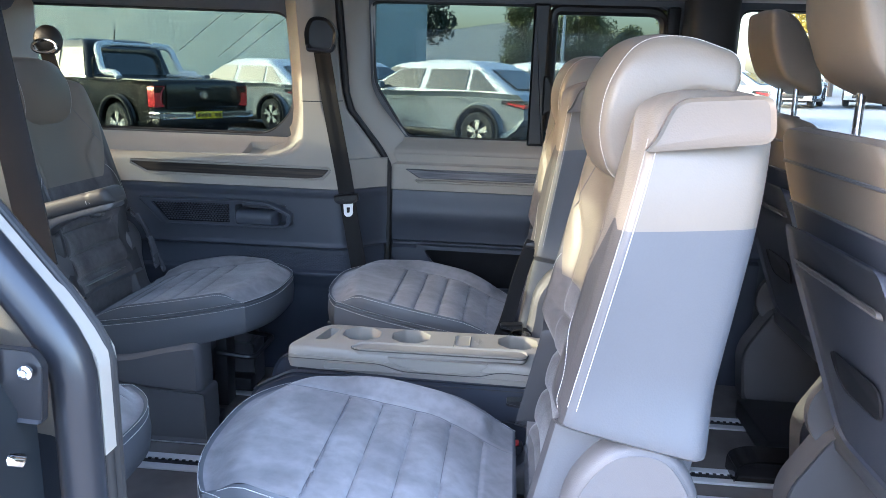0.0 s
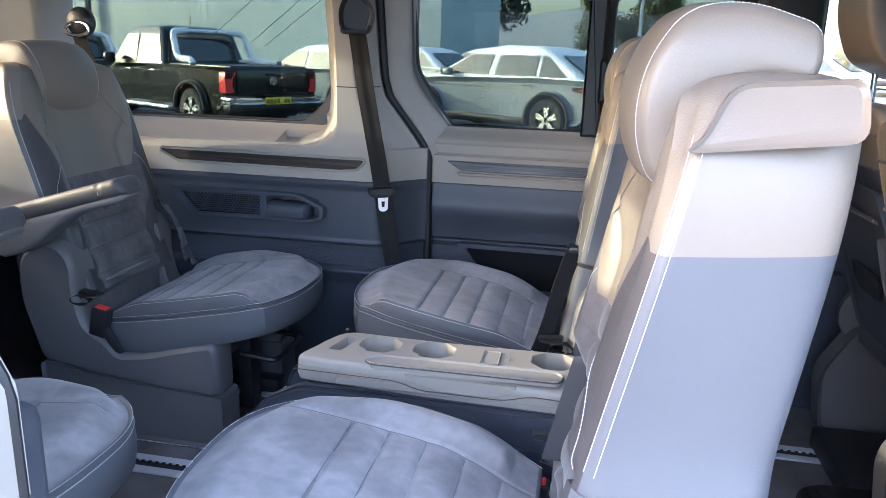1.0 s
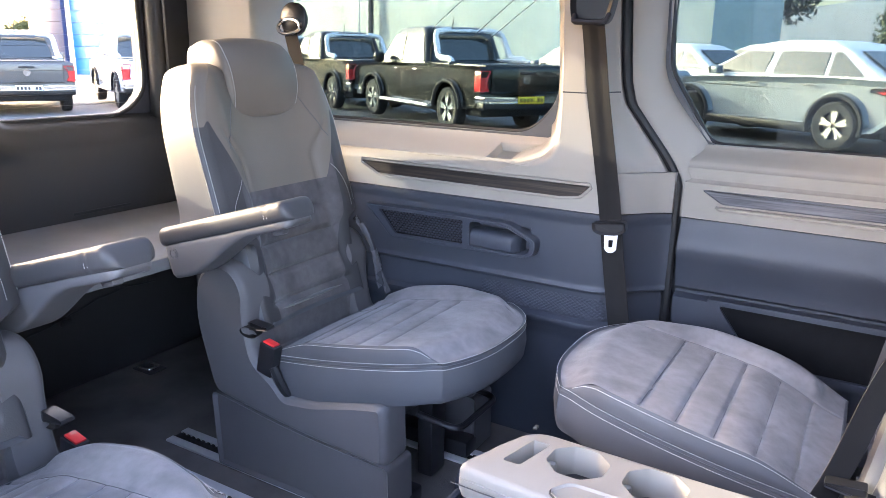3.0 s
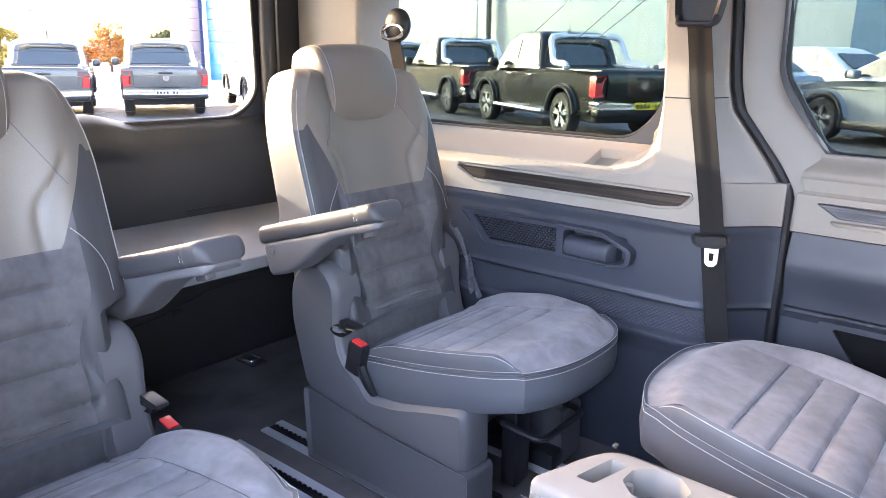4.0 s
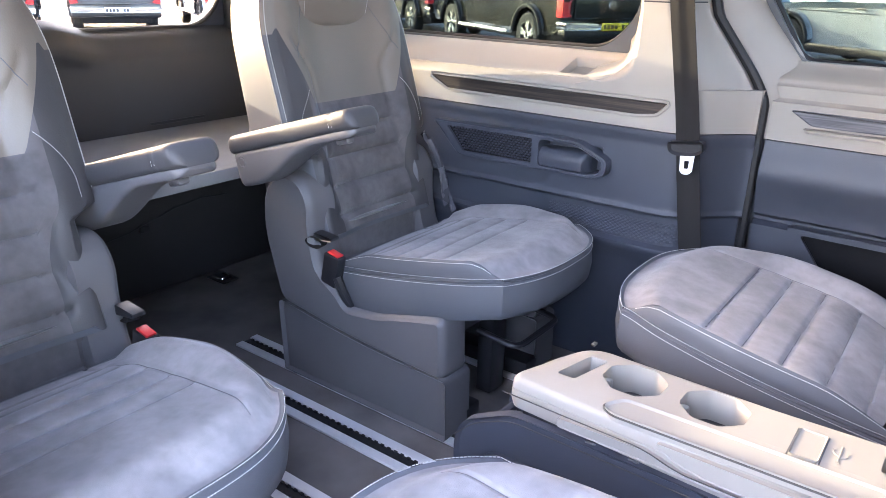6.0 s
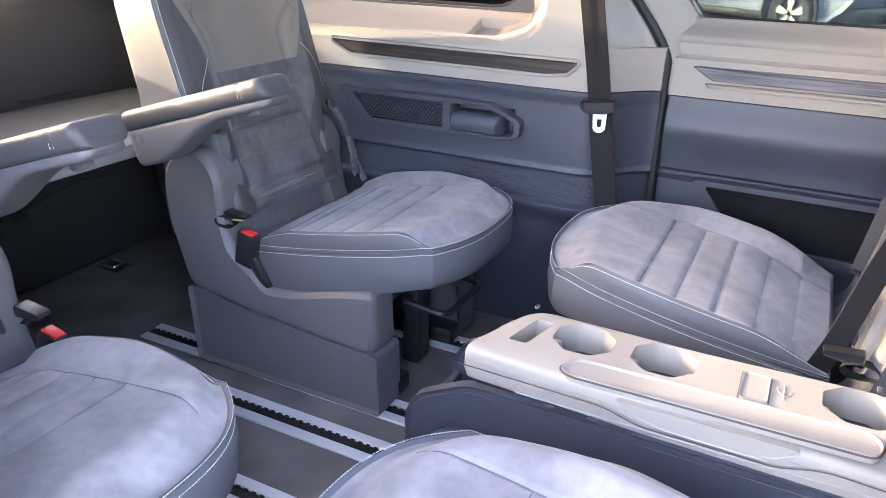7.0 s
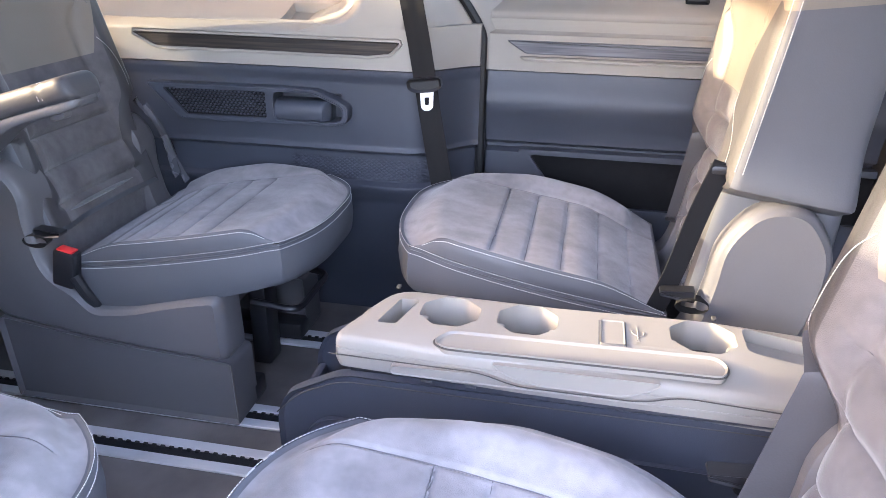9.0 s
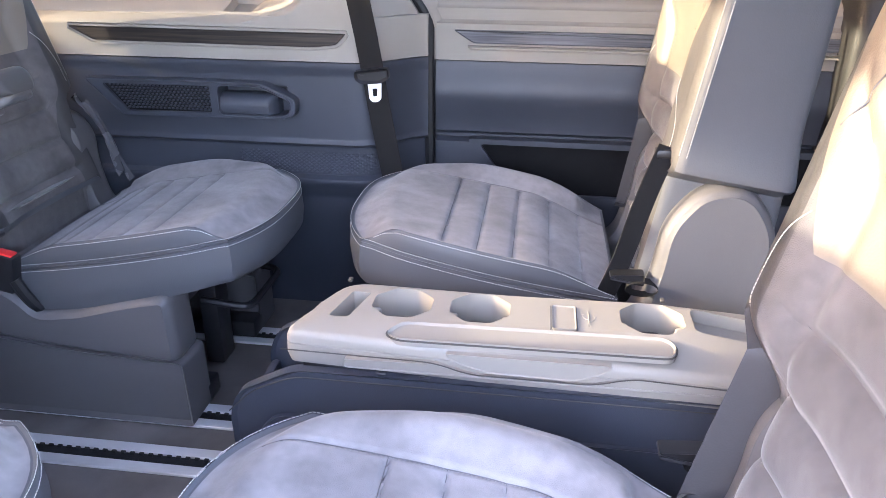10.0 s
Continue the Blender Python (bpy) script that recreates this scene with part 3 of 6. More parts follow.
part("screw", lathe([(0.007, 0.0), (0.007, -0.003), (0.004, -0.004), (0.001, -0.002)], 16, "y", (-0.434, 0.5915, 0.703)), CHROME, striker)
part("bracket", prism(round_poly([(-0.56, 0.640), (-0.462, 0.645), (-0.462, 0.728), (-0.50, 0.77), (-0.56, 0.78)], 0.008, 3), "y", 0.590, 0.578, 0.004), ALU, striker)
part("latch_bolt", tube(bend([(-0.53, 0.585, 0.618), (-0.455, 0.575, 0.622), (-0.448, 0.59, 0.612)], 0.01), 0.007, 10), CHROME, striker)
# the sliding door, pushed back outside the body
slid = thing("door_2", "open sliding door pushed back along the body", "door", kind="structure")
bm = bmesh.new()
DW = round_poly([(-1.62, 0.80), (-0.62, 0.80), (-0.70, 1.18), (-1.66, 1.18)], 0.05)
rims = plate_with_holes(bm, round_poly([(-1.76, -0.2), (-0.475, -0.2), (-0.475, 0.66), (-0.60, 0.9), (-0.64, 1.30), (-1.76, 1.30)], 0.03, 3), [DW], lambda u, v: (u, 0.53, v))
lows = [pull(bm, r, (0, -0.10, 0)) for r in rims]
bmesh.ops.triangle_fill(bm, use_beauty=True, edges=[bm.edges.get((r[i], r[(i + 1) % len(r)])) for r in lows for i in range(len(r))])
part("door_shell", bm, material("paint_silver", (0.50, 0.51, 0.53), 0.35, metal=0.3, bump=0, coat=0.6), slid)

# tailgate
TAIL = -1.93
SEALP = round_poly([(0.90, 0.772), (2.05, 0.765), (2.13, 0.83), (2.12, 1.27), (0.88, 1.27)], 0.05)
tail = wall("wall_rear", [(0.62, -0.25), (2.44, -0.25), (2.44, 1.32), (0.62, 1.32)], [SEALP], TAIL - 0.07, TAIL - 0.03, PLASTIC, "tailgate with a rear window opening")
for ob in tail.children:
    ob.data.transform(Matrix(((0, 1, 0, 0), (1, 0, 0, 0), (0, 0, 1, 0), (0, 0, 0, 1))))
tail_trim = thing("tailgate_trim", "slate plastic tailgate trim below the rear window", "trim", kind="structure")
part("lower_trim", box(TAIL - 0.04, TAIL + 0.03, 0.80, 2.30, 0.0, 0.49, 0.02, 3), PLASTIC_DARK, tail_trim)
bm = bmesh.new()


def tail_pt(u, v):
    y = 0.72 + 1.50 * u
    bulge = smoothstep(1.72, 1.56, y)
    return TAIL + 0.045 * (1 - smoothstep(0.72, 0.98, v)) + 0.02 * math.sin(v * 3) + 0.03 * bulge * smoothstep(0.6, 0.8, v) - 0.04 * smoothstep(0.93, 1.0, v), y, 0.485 + (0.285 + 0.03 * bulge) * v


add_slab(bm, tail_pt, 60, 30, (-0.03, 0, 0))
part("upper_trim", bm, PLASTIC_DARK, tail_trim)
part("pull_slot", box(TAIL + 0.055, TAIL + 0.058, 1.80, 1.98, 0.512, 0.520, 0.001), PLASTIC_BLACK, tail_trim)
part("corner_pillar", box(TAIL - 0.04, TAIL + 0.03, 2.135, 2.36, 0.72, 1.3, 0.03, 3), PLASTIC_DARK, tail_trim)
part("side_pillar", box(-1.885, -1.60, 2.235, 2.42, 0.74, 1.3, 0.02, 3), BEIGE_TRIM, tail_trim)
part("pillar_gap", box(-1.895, -1.88, 2.16, 2.40, 0.72, 1.3, 0.004), PLASTIC_BLACK, tail_trim)
window_4 = thing("window_4", "rear window of the tailgate with fine heating wires", "window", kind="structure")
part("pane", box(TAIL - 0.055, TAIL - 0.05, 0.86, 2.15, 0.755, 1.29), GLASS_REAR, window_4)
bm = bmesh.new()
z = 0.80
while z < 1.18:
    add_tube(bm, [(TAIL - 0.047, 0.90, z), (TAIL - 0.047, 2.11, z)], 0.0006, 4)
    z += 0.032
tagged(part("heating_wire", bm, RUBBER, window_4), kind="stuff")
part("rubber_seal", tube([(TAIL - 0.028, y, z) for y, z in SEALP], 0.007, 6, True), RUBBER, window_4)
shelf = thing("parcel_shelf", "grey fabric luggage shelf behind the rear seats", "shelf")
FELT = material("shelf_felt", (0.17, 0.17, 0.175), 0.95, grain=900, bump=0.6, vary=0.15)
part("board", box(-1.872, -1.385, 0.86, 2.15, 0.482, 0.50, 0.005), FELT, shelf)
part("front_edge", box(-1.39, -1.372, 0.86, 2.15, 0.470, 0.502, 0.006), FELT, shelf)
lug = thing("lashing_eye", "folding metal lashing eye in the load floor", "lashing eye")
part("eye_plate", box(-1.885, -1.80, 1.94, 2.0, 0.0005, 0.006, 0.002), PLASTIC_BLACK, lug)
part("eye_ring", tube(bend([(-1.865, 1.95, 0.008), (-1.82, 1.95, 0.010), (-1.82, 1.99, 0.010), (-1.865, 1.99, 0.008)], 0.012), 0.004, 8), CHROME, lug)
cord = thing("cord", "thin black cord hanging on the load bay wall", "cord")
part("strand", tube([(-1.888, 1.40 + 0.05 * k, 0.235 - 0.03 * math.sin(k * 0.42) + 0.002 * math.sin(3 * k)) for k in range(14)], 0.003, 6), RUBBER, cord)
part("clip", box(-1.90, -1.882, 1.735, 1.765, 0.205, 0.225, 0.003), PLASTIC_BLACK, cord)
# front end closed off
front = thing("wall_front", "dark dashboard and windscreen end of the van", "wall", kind="structure")
part("dashboard", box(2.0, 2.3, 0.62, 2.46, -0.25, 0.78, 0.06, 3), PLASTIC, front)


screen = thing("window_8", "windscreen above the dashboard", "window", kind="structure")
part("pane", box(2.24, 2.246, 0.62, 2.44, 0.77, 1.31), GLASS_FRONT, screen)

# ---- seats ----
def seat(s, recline, arm, name_label, m, TOP=0.632, lift=0.0, side=1, low=0.330, pivot=-0.50, nod=0.0):
    """A single seat facing +x, its cushion's front at x = 0. s: the side (sign of y) of the buckle and armrest;
    side: the side of the raised suede bolster; low: height of the side seam at the back; nod: how far the headrest stands forward."""
    st = thing("passenger_seat", name_label, "seat", "seats of the cabin", m=m)
    thread, arm_thread = bmesh.new(), bmesh.new()
    HW, DEEP = 0.216, 0.475

    # cushion
    def edge_w(v):
        return HW * (0.93 + 0.07 * math.sin(math.pi * min(1.0, v * 1.05)))

    def plan(u, v):
        """u -1..1 across, v 0..1 from back to front."""
        bow = 0.050 * abs(u) ** 3 + 0.035 * max(0.0, u * side) ** 4 if u * side > 0 else 0.046 * abs(u) ** 2.6
        return -DEEP + v * (DEEP - bow), u * edge_w(v) * (1 - 0.055 * smoothstep(0.75, 1, v) ** 2)

    def seam_z(v):
        """The lower seam of the side, rising to the front."""
        return low + 0.080 * v

    def band(v):
        """Height of the leather band over that seam."""
        return 0.039 * smoothstep(-0.1, 0.3, v) * (1 - smoothstep(0.82, 1.0, v) ** 1.6)

    def seam_v(q, u):
        """Where a straight cross seam lies on the bowed plan."""
        return q * DEEP / (plan(u, 1.0)[0] + DEEP)

    SEAMS = [0.110, 0.236, 0.368, 0.495, 0.621]

    def top_pt(uu, vv):
        u, v = -1 + 2 * uu, vv
        x, y = plan(u, v)
        au, w = abs(u), u * side
        roll = 1 - smoothstep(0.82, 1.0, v) ** 1.6
        mid = seam_z(v) + (0.036 * smoothstep(-0.03, 0.35, v) + 0.005 * (1 - au ** 2)) * roll
        rim = band(v) if w < 0 else band(v) * (1 - smoothstep(0.5, 1.0, v))
        z = mid + (seam_z(v) + rim - mid) * au ** 10
        across = (x + DEEP) / DEEP
        z += 0.020 * math.exp(-((w - 0.83) / 0.15) ** 2) * smoothstep(0.085, 0.13, v) * (1 - smoothstep(0.55, 0.95, v)) * (1 - smoothstep(0.9, 1.0, au) * 0.6)
        inner = smoothstep(0.62, 0.56, w) * smoothstep(-0.99, -0.93, w)
        g = 0.0
        for q in SEAMS:
            g = max(g, math.exp(-((across - q) / 0.0065) ** 2) * inner)
        puff = abs(math.sin(math.pi * (across - 0.110) / 0.1275)) ** 0.5 if 0.11 < across < 0.621 else 1.0
        z += 0.0045 * inner * (puff - 1)
        g = max(g, math.exp(-((w - 0.60) / 0.018) ** 2) * smoothstep(0.96, 0.88, v))
        return x, y, z - 0.0032 * g

    vs = [k / 140 for k in range(141)]
    us = sorted(set([k / 60 for k in range(61)] + [0.5 + sg * (0.300 + o) for sg in (-1, 1) for o in (-0.022, -0.016, -0.012, -0.008, -0.004, 0, 0.004, 0.008, 0.012, 0.016, 0.022)] + [0.006, 0.012, 0.022, 0.978, 0.988, 0.994]))
    cushion = part("cushion", add_grid(bmesh.new(), lambda u, v: top_pt(us[round(u * (len(us) - 1))], vs[round(v * (len(vs) - 1))]), len(us) - 1, len(vs) - 1), SUEDE, st, "grey suede cushion with quilted cross seams")
    lines = bmesh.new()
    for q in SEAMS:
        add_tube(lines, [Vector(top_pt(0.5 + 0.5 * w, seam_v(q, w))) + Vector((0, 0, 0.0002)) for w in [side * (0.60 - 1.57 * k / 40) for k in range(41)]], 0.0006, 5)
    add_tube(lines, [Vector(top_pt(0.5 + side * 0.30, v)) + Vector((0, 0, 0.0003)) for v in [0.02 + 0.90 * k / 40 for k in range(41)]], 0.0006, 5)
    part("seam", lines, SEAM_DARK, cushion)
    loop = [(-1, v / 20) for v in range(21)] + [(-1 + k / 12, 1) for k in range(1, 25)] + [(1, 1 - v / 20) for v in range(1, 21)] + [(1 - k / 4, 0) for k in range(1, 8)]
    # (outwards, share of the band left, below the seam)
    levels = ((0.0, 1.0, 0.0), (0.0035, 0.92, 0.0), (0.0065, 0.5, 0.0), (0.0065, 0.08, -0.002), (0.0025, 0.0, 0.0), (0.0068, 0.0, 0.003), (0.0025, 0.0, 0.006), (0.0075, 0.0, 0.009),
              (0.0105, 0.0, 0.045), (0.007, 0.0, 0.074), (-0.002, 0.0, 1.0), (-0.02, 0.0, 1.05))

    def side_pt(u, v, out, share, down):
        x, y = plan(u, v)
        k = Vector((x + 0.24, y)).normalized()
        full = 0.113 - 0.028 * v
        top, seam = top_pt((u + 1) / 2, v)[2], seam_z(v)
        z = seam + (top - seam) * share - (down * full if down > 0.5 else down)
        return x + k.x * out, y + k.y * out, z

    rings = [[side_pt(u, v, *lv) for u, v in loop] for lv in levels]
    part("side_panel", loft(rings, caps=False), LEATHER, cushion, "smooth grey leather side panel")
    part("cushion_base", loft([[(p[0], p[1], p[2] + 0.001) for p in rings[-1]], [(p[0] * 0.9 - 0.02, p[1] * 0.9, p[2] + 0.0) for p in rings[-1]]]), PLASTIC_BLACK, cushion)
    for lv, run in (((0.0045, 0.88, 0.0), [q for q in loop[:65] if abs(q[0]) == 1 and q[1] < 0.97]), ((0.0072, 0.0, -0.0035), loop[:65]), ((0.0082, 0.0, 0.0105), loop[:65])):
        for sg in (-1, 1):
            stitches([side_pt(u, v, *lv) for u, v in run if u * sg >= 0], thread)

    # backrest
    r = radians(recline)
    piv, up, fwd = Vector((pivot, 0, 0.36)), Vector((-math.sin(r), 0, math.cos(r))), Vector((math.cos(r), 0, math.sin(r)))

    def width(q):
        w = 0.188 + 0.044 * math.sqrt(smoothstep(0.192, 0.214, q))
        return w - (0.050 if arm else 0.055) * max(0, (q - 0.40) / (TOP - 0.40)) ** (2.6 if arm else 3.0)

    NF = 81

    def section(q):
        w = width(q)
        k = 1.0
        if q > TOP - 0.028:
            k = math.sqrt(max(0.02, 1 - ((q - TOP + 0.028) / 0.0285) ** 2))
        df, db = 0.0, -0.214 + 0.105 * max(0.1, q)
        mid = (df + db) / 2
        df, db, w = mid + (df - mid) * (0.35 + 0.65 * k), mid + (db - mid) * (0.35 + 0.65 * k), w - 0.03 * (1 - k)
        wf = min(w + 0.03, 0.188 + 0.044 * smoothstep(0.12, 0.25, q) + w - width(q))
        rf, rb, taper, out = 0.022, 0.028, 0.030 * smoothstep(0.2, 0.3, q), []
        for i in range(NF):                                    # front, from -y to +y
            k1 = 2 * i / (NF - 1) - 1
            y = k1 * (w - rf + (wf - w) * (1 - abs(k1) ** 6))
            a = abs(y)
            d = df + 0.012 * math.exp(-((a - 0.168) / 0.035) ** 2) * smoothstep(0.1, 0.2, q) - (0.026 - 0.012 * smoothstep(0.40, 0.56, q)) * math.exp(-(a / 0.125) ** 4)
            d -= (0.0 if arm else 0.052) * smoothstep(0.235, 0.150, q) * smoothstep(0.09, 0.17, a)
            g = 0.0
            if q < 0.30 and a < 0.15:
                for c in (0.048, 0.115, 0.183, 0.248):
                    g = max(g, math.exp(-((q - c) / 0.006) ** 2) * smoothstep(0.15, 0.13, a))
            seam = 0.138 - 0.02 * smoothstep(0.05, 0.3, q) + 0.05 * smoothstep(0.36, 0.46, q)
            g = max(g, math.exp(-((a - seam) / 0.009) ** 2) * smoothstep(0.06, 0.10, q) * smoothstep(0.48, 0.44, q))
            rib = 0.0 if q > 0.30 or a > 0.15 else 0.007 * (abs(math.sin(math.pi * (q - 0.048) / 0.067)) ** 0.6 - 0.8) * smoothstep(0.15, 0.12, a) * smoothstep(0.0, 0.04, q)
            out.append((d - 0.006 * g + rib, y))
        for i in range(1, 6):
            t = math.pi / 2 * i / 6
            out.append((df - rf + rf * math.cos(t), w - rf + rf * math.sin(t)))
        for i in range(7):
            out.append((df - rf + (db + rb - df + rf) * i / 6, w + 0.002 * math.sin(math.pi * i / 6) - taper * (i + 0.5) / 7))
        for i in range(1, 6):
            t = math.pi / 2 * i / 6
            out.append((db + rb - rb * math.sin(t), w - taper - rb + rb * math.cos(t)))
        for i in range(9):
            out.append((db, (w - taper - rb) * (1 - 2 * i / 8)))
        for d, y in out[NF:NF + 17][::-1]:
            out.append((d, -y))
        return out

    NP = len(section(0.3))

    def tone_edge(i):
        """Height of the change from dark to beige, round the section."""
        d, y = section(0.32)[i]
        a = abs(y)
        if i < NF:
            return 0.307 + 0.167 * min(1.0, max(0.0, (a - 0.138) / 0.066))
        return 0.462

    edges_at = [tone_edge(i) for i in range(NP)]

    def back_pt(i, v, lo, hi):
        q = lo + (hi - lo) * v
        d, y = section(q)[i % NP]
        p = piv + up * (q - 0.24 * d * smoothstep(0.25, 0.46, q)) + fwd * d
        return p.x, y, p.z

    nlow, nhigh = 66, 34
    low_rows = [[back_pt(i, j / nlow, 0.0, edges_at[i]) for i in range(NP)] for j in range(nlow + 1)]
    high_rows = [[back_pt(i, j / nhigh, edges_at[i], TOP) for i in range(NP)] for j in range(nhigh + 1)]

    def band(rows, i0, i1):
        """The stretch of the rows from section point i0 to i1."""
        bm = bmesh.new()
        idx = [k % NP for k in range(i0, i1 + 1)]
        g = [[bm.verts.new(row[k]) for k in idx] for row in rows]
        for a, b in zip(g, g[1:]):
            for k in range(len(idx) - 1):
                bm.faces.new((a[k], a[k + 1], b[k + 1], b[k]))
        return bm

    back = part("backrest", band(low_rows, 9, NF - 10), SUEDE_SHADED, st, "grey suede backrest with horizontal seams")
    part("shell", band(low_rows, NF + 2, NP - 3), LEATHER, back, "smooth grey leather back shell")
    part("bolster", band(low_rows, NF - 10, NF + 2), LEATHER_DARK, back, "charcoal leather side bolster")
    part("bolster", band(low_rows, NP - 3, NP + 9), LEATHER_DARK, back, "charcoal leather side bolster")
    bm = bmesh.new()
    add_loft(bm, high_rows, caps=False)
    bm.faces.new([v for v in bm.verts][-NP:])
    part("shoulder", bm, LEATHER_BEIGE, back, "beige leather upper backrest")
    part("lower_lid", loft([low_rows[0], [(p[0], p[1] * 0.9, p[2] + 0.012) for p in low_rows[0]]], caps=False), LEATHER, back)
    for i, sg in ((NF + 2, 1), (NF + 4, 1), (NP - 3, -1), (NP - 5, -1)):
        raw = [Vector(row[i]) for row in low_rows[32:] + high_rows[1:25]]
        pth = [sum(raw[max(0, k - 3):k + 4], Vector()) / len(raw[max(0, k - 3):k + 4]) for k in range(len(raw))]
        stitches([p + fwd * (0.0006 if i in (NF + 2, NP - 3) else 0.0) + Vector((0, 0.0005 * sg, 0)) for p in pth], thread)
    def front_pt(y, q, out=0.0):
        f = section(q)[:NF]
        for (d0, y0), (d1, y1) in zip(f, f[1:]):
            if y0 <= y <= y1:
                d = d0 + (d1 - d0) * (y - y0) / (y1 - y0)
                break
        else:
            d = f[0][0]
        p = piv + up * (q - 0.24 * d * smoothstep(0.25, 0.46, q)) + fwd * (d + out)
        return Vector((p.x, y, p.z))

    lines = bmesh.new()
    for c in (0.048, 0.115, 0.183, 0.248):
        add_tube(lines, [front_pt(0.126 * k / 16, c, 0.0003) for k in range(-16, 17)], 0.0011, 5)
    part("cross_seam", lines, SEAM_DARK, back)
    seam = bmesh.new()
    for sg in (-1, 1):
        stitches([front_pt(sg * (0.154 + 0.046 * math.sin(math.pi / 2 * min(1, (0.338 - q) / 0.09))), q, 0.0005) for q in [0.338 - 0.006 * k for k in range(21)]], thread)
        add_tube(seam, [front_pt(sg * (0.105 + 0.062 * k / 12), TOP - 0.075 - (TOP - 0.075 - 0.41) * k / 12, -0.0002) for k in range(13)], 0.0011, 5)
    add_tube(seam, [front_pt(-0.105 + 0.21 * k / 12, TOP - 0.075, -0.0002) for k in range(13)], 0.0011, 5)
    part("seam", seam, LEATHER, back)
    # raised pad on the shoulder, under the headrest
    for sg in (() if arm else (-1, 1)):
        pd = [(d, q + TOP - 0.606) for d, q in round_poly([(-0.002, 0.536, 0.006), (-0.012, 0.550, 0.01), (-0.026, 0.597, 0.02), (-0.132, 0.602, 0.018), (-0.140, 0.548, 0.016)], 0.01, 4)]
        bm = prism([(d, q) for d, q in pd], "y", 0.0, sg * 0.012, 0.005, 3)
        for v in bm.verts:
            d, y, q = v.co
            p = piv + up * (q - 0.24 * d) + fwd * d
            v.co = (p.x, sg * (width(min(q, TOP - 0.045)) - 0.003 - 0.02 * smoothstep(TOP - 0.05, TOP - 0.005, q)) + y, p.z)
        part("shoulder_pad", bm, LEATHER_BEIGE, back)

    # headrest: a pad with a flange over the top
    prof = round_poly([(-0.020, 0.502, 0.014), (0.020, 0.508, 0.02), (0.050, 0.555, 0.04), (0.059, 0.62, 0.05), (0.036, 0.682, 0.05), (-0.02, 0.702, 0.04), (-0.092, 0.694, 0.025), (-0.102, 0.662, 0.02), (-0.098, 0.638, 0.012), (-0.038, 0.634, 0.02), (-0.026, 0.600, 0.03), (-0.030, 0.520, 0.012)], 0.02, 6)
    if arm:
        prof = [(d if d > -0.03 else -0.03 + (d + 0.03) * 0.62, q) for d, q in prof]
    rings = []
    for f, ins in ((-1.0, 0.013), (-0.985, 0.008), (-0.955, 0.0035), (-0.9, 0.001), (-0.4, -0.002), (0, -0.002), (0.4, -0.002), (0.9, 0.001), (0.955, 0.0035), (0.985, 0.008), (1.0, 0.013)):
        ring = []
        for d, q in inset_poly(prof, ins):
            q += lift
            hw = (0.116 if arm else 0.128) * (1 - 0.10 * smoothstep(0.64, 0.71, q - lift)) * (1 - 0.05 * smoothstep(0.60, 0.52, q - lift) - 0.08 * smoothstep(0.535, 0.50, q - lift) ** 2)
            p = piv + up * q + fwd * (d + nod - 0.012 * f * f)
            ring.append((p.x, f * hw, p.z))
        rings.append(ring)
    bm = loft(rings, caps=False)
    for k in (0, -1):
        ring = [v for v in bm.verts if abs(v.co.y - rings[k][0][1]) < 0.02 and min((v.co - Vector(q)).length for q in rings[k]) < 1e-6]
        es = [e for e in bm.edges if e.is_boundary and e.verts[0] in ring and e.verts[1] in ring]
        bmesh.ops.triangle_fill(bm, use_beauty=True, edges=es)
    head = part("headrest", bm, LEATHER_BEIGE, st, "padded beige leather headrest")
    for sgn in (-1, 1):
        pth = [Vector(p) + Vector((0, 0.0012 * sgn, 0)) for p in rings[3 if sgn < 0 else -4][3:52]]
        stitches(pth, thread)
    for y in (-0.05, 0.05):
        a, b = piv + up * (TOP - 0.03) + fwd * (nod - 0.06), piv + up * (0.66 + lift) + fwd * (nod - 0.06)
        part("headrest_post", tube([(a.x, y, a.z), (b.x, y, b.z)], 0.008, 10), CHROME, st)
    tagged(part("stitching", thread, THREAD, st, "white contrast stitching", smooth=False), kind="stuff")

    # base: two side covers on a step, a cross bar between them
    hinge = [(-0.525, 0.39, 0.04), (-0.520, 0.460, 0.04), (-0.560, 0.512, 0.05), (-0.635, 0.510, 0.06), (-0.684, 0.455, 0.06), (-0.690, 0.36, 0.05)] if arm else [(-0.530, 0.40, 0.05), (-0.535, 0.475, 0.06), (-0.585, 0.542, 0.07), (-0.660, 0.545, 0.07), (-0.712, 0.47, 0.08), (-0.700, 0.36, 0.05)]
    upper = round_poly([(-0.150, 0.140, 0.03), (-0.155, 0.290, 0.03), (-0.25, 0.270, 0.04), (-0.345, 0.243, 0.02), (-0.420, 0.234, 0.012), (-0.452, 0.268, 0.02), (-0.505, 0.298, 0.03)] + hinge + [(-0.640, 0.190, 0.03), (-0.40, 0.155, 0.2)], 0.02, 5)
    skirt = round_poly([(-0.140, 0.008, 0.006), (-0.143, 0.150, 0.012), (-0.40, 0.162, 0.2), (-0.642, 0.196, 0.02), (-0.632, 0.008, 0.006)], 0.01, 5)
    for sg in (-1, 1):
        levels = ((0.010, 0.145), (0.0, 0.152), (0.0, 0.206), (0.0012, 0.213), (0.0040, 0.2195), (0.0085, 0.2240), (0.0130, 0.2262), (0.0140, 0.2280))
        cover = part("side_cover", loft([[(u, sg * y, v) for u, v in inset_poly(upper, d)] for d, y in levels]), PLASTIC_SEAT, st, "moulded grey plastic side cover")
